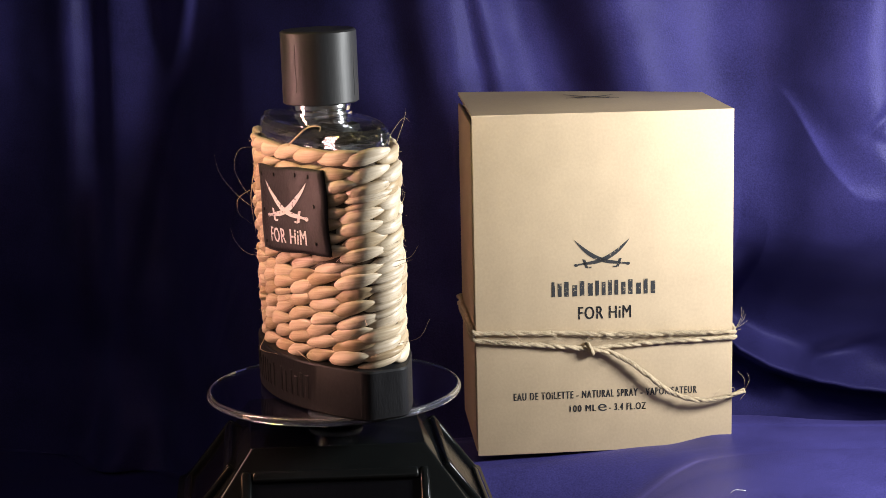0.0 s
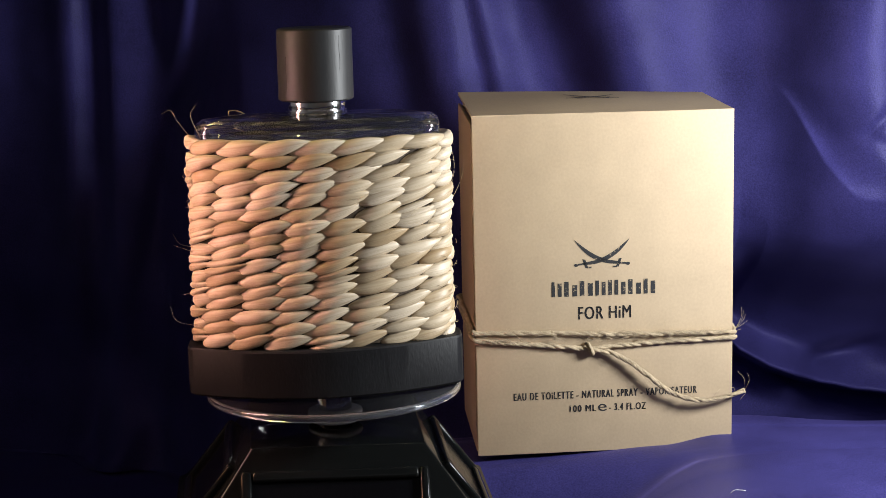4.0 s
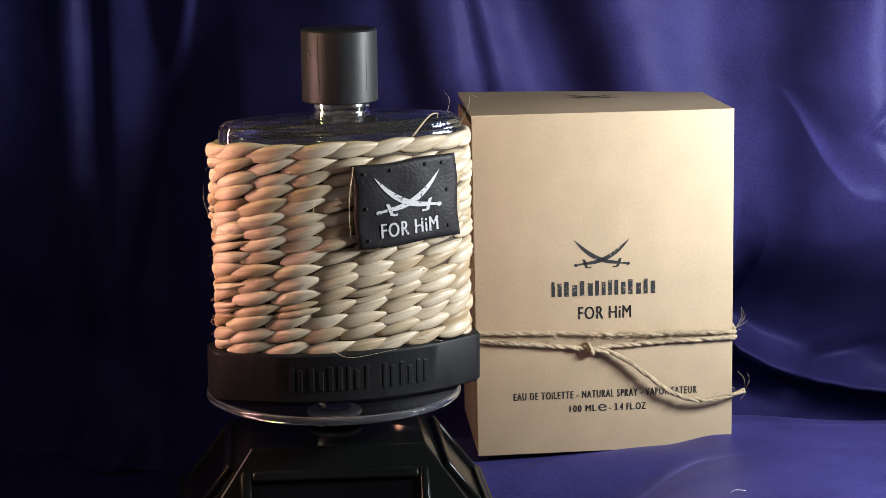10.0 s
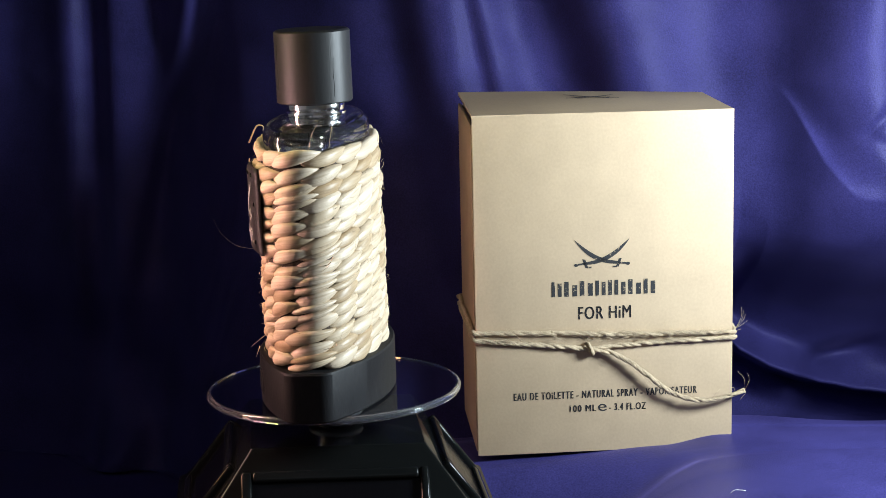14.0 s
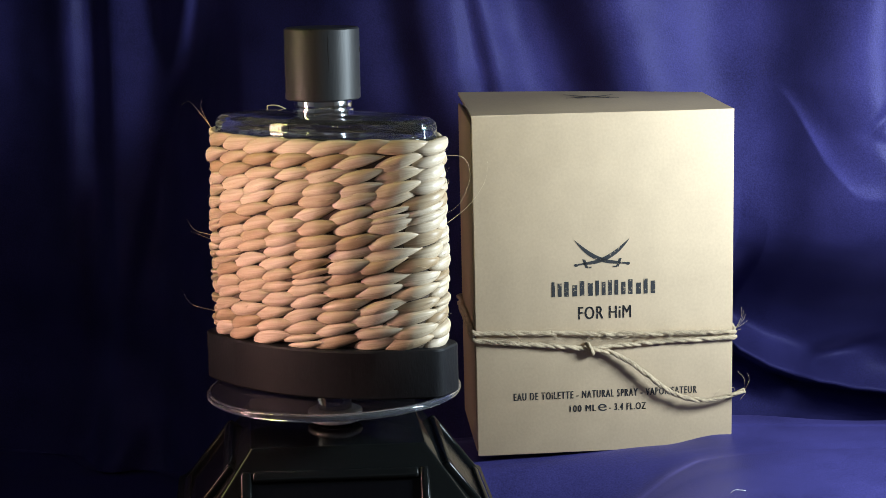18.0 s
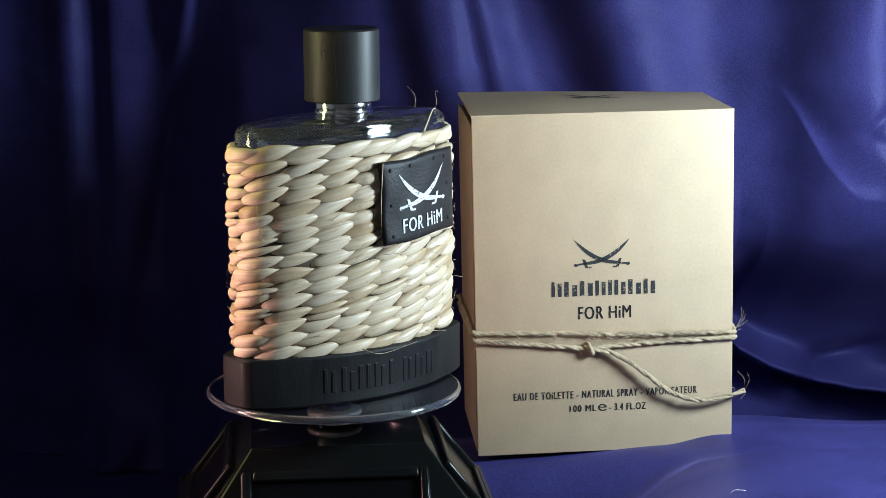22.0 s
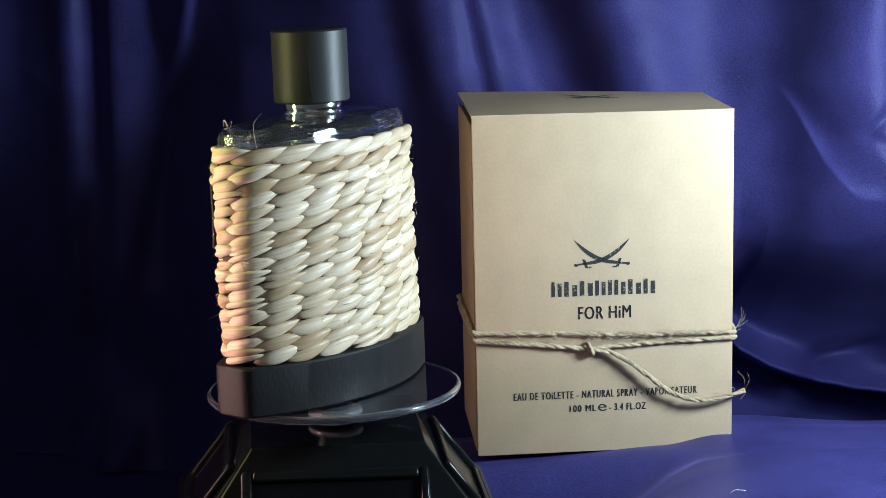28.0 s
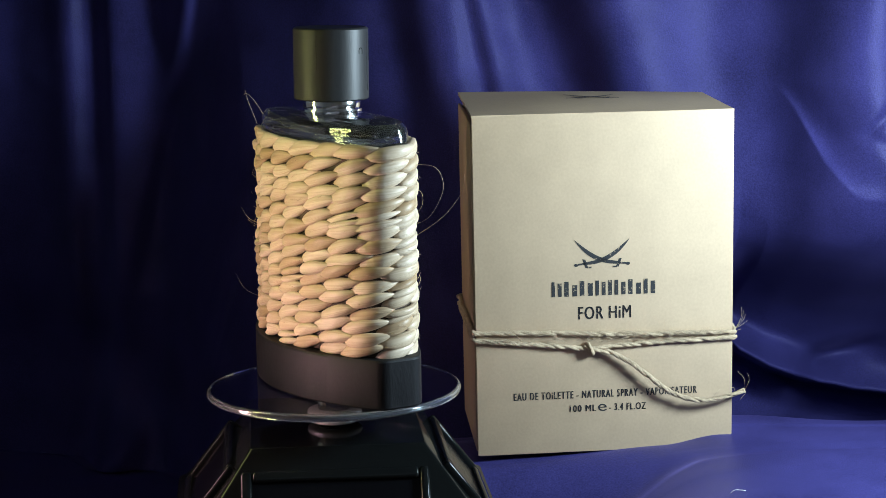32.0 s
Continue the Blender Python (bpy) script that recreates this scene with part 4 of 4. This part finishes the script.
for k in range(420):
    if k < 310:
        x = fr.uniform(0.0, BW)
        z = fr.choice((0.0512 - 0.034 * x, 0.0484 - 0.03 * min(x, 0.045), 0.048))
        p = Vector((x, o - 0.0012, z))
    else:
        t = fr.random()
        p = Vector((0.054 + 0.050 * t, o - 0.0034, float(np.interp(0.054 + 0.050 * t, (0.0538, 0.0607, 0.0698, 0.0790, 0.0882, 0.0974, 0.1076), (0.0416, 0.0380, 0.0307, 0.0239, 0.0209, 0.0212, 0.0240)))))
    d = Vector((fr.uniform(-1, 1), fr.uniform(-0.5, 0.1), fr.uniform(-0.6, 1)))
    q = p + d * fr.uniform(0.0012, 0.0035)
    q2 = q + Vector((fr.uniform(-1, 1), fr.uniform(-0.4, 0.1), fr.uniform(-0.5, 1))) * 0.002
    fuzz.append(tube(smooth_path([p, q, q2], 3), 0.00006, 3))
for base, tips in (((BW + 0.001, -0.001, 0.049), ((0.004, 0, 0.006), (0.002, -0.001, 0.009), (0.005, 0.001, 0.003), (0.003, 0, 0.0075))),
                   ((0.1076, o - 0.0030, 0.0242), ((0.001, 0, 0.007), (-0.003, 0, 0.008), (-0.002, 0, -0.004)))):
    for t in tips:
        p, q = Vector(base), Vector(base) + Vector(t)
        fuzz.append(tube(smooth_path([p, p.lerp(q, 0.5) + Vector((0.0012, 0, 0.0006)), q], 4), 0.00008, 3))
tagged(part("fuzz", mesh_of("fuzz", *join(fuzz), JUTE), twine), kind="stuff")

# ---- lint on the cloth ----
lint = thing("lint_thread", "tiny white thread lying on the blue cloth", "thread", pose(0.1455, -0.001, cloth_at(0.1455, -0.001) + 0.0005))
v, f = tube(smooth_path([Vector((-0.0028, 0, -0.0004)), Vector((-0.001, 0.0, 0.0007)), Vector((0.003, 0.001, 0.0001))], 5), 0.00014, 5)
part("thread", mesh_of("thread", v, f, WHITE_INK), lint)


# ---- what moves ----
def motions():
    rows, spins = [], []
    n = 64
    for i in range(n + 1):
        t = SECONDS * i / n
        a = -6.0 - (t - 10.7) * TURN - 2.4 * max(0.0, 1 - t / 12) ** 1.3
        # the disc wobbles a little as it turns, and stands a little low on its dark side
        turned = pose(0, 0, 0, 0, 0, a) @ pose(0, 0, 0, 0.73, 0.708, 0)
        rows.append((t, pose(0, 0, DISC + 0.0594) @ pose(0, 0, 0, 0, -0.7, 0) @ pose(0, 0, -0.06) @ turned))
        spins.append((t, pose(0, 0, DISC - 0.0006, 0, -0.7, 0) @ turned))
    walk(bottle, rows)
    walk(disc, spins)
    # the colour light sinks slowly
    slide = [(t, pose(GLOW_AT[0], GLOW_AT[1], z)) for t, z in ((0, 0.148), (6, 0.148), (12, 0.145), (16, 0.132), (20, 0.110), (25, 0.094), (28, 0.082), (32, 0.064))]
    walk(glow, slide)


motions()
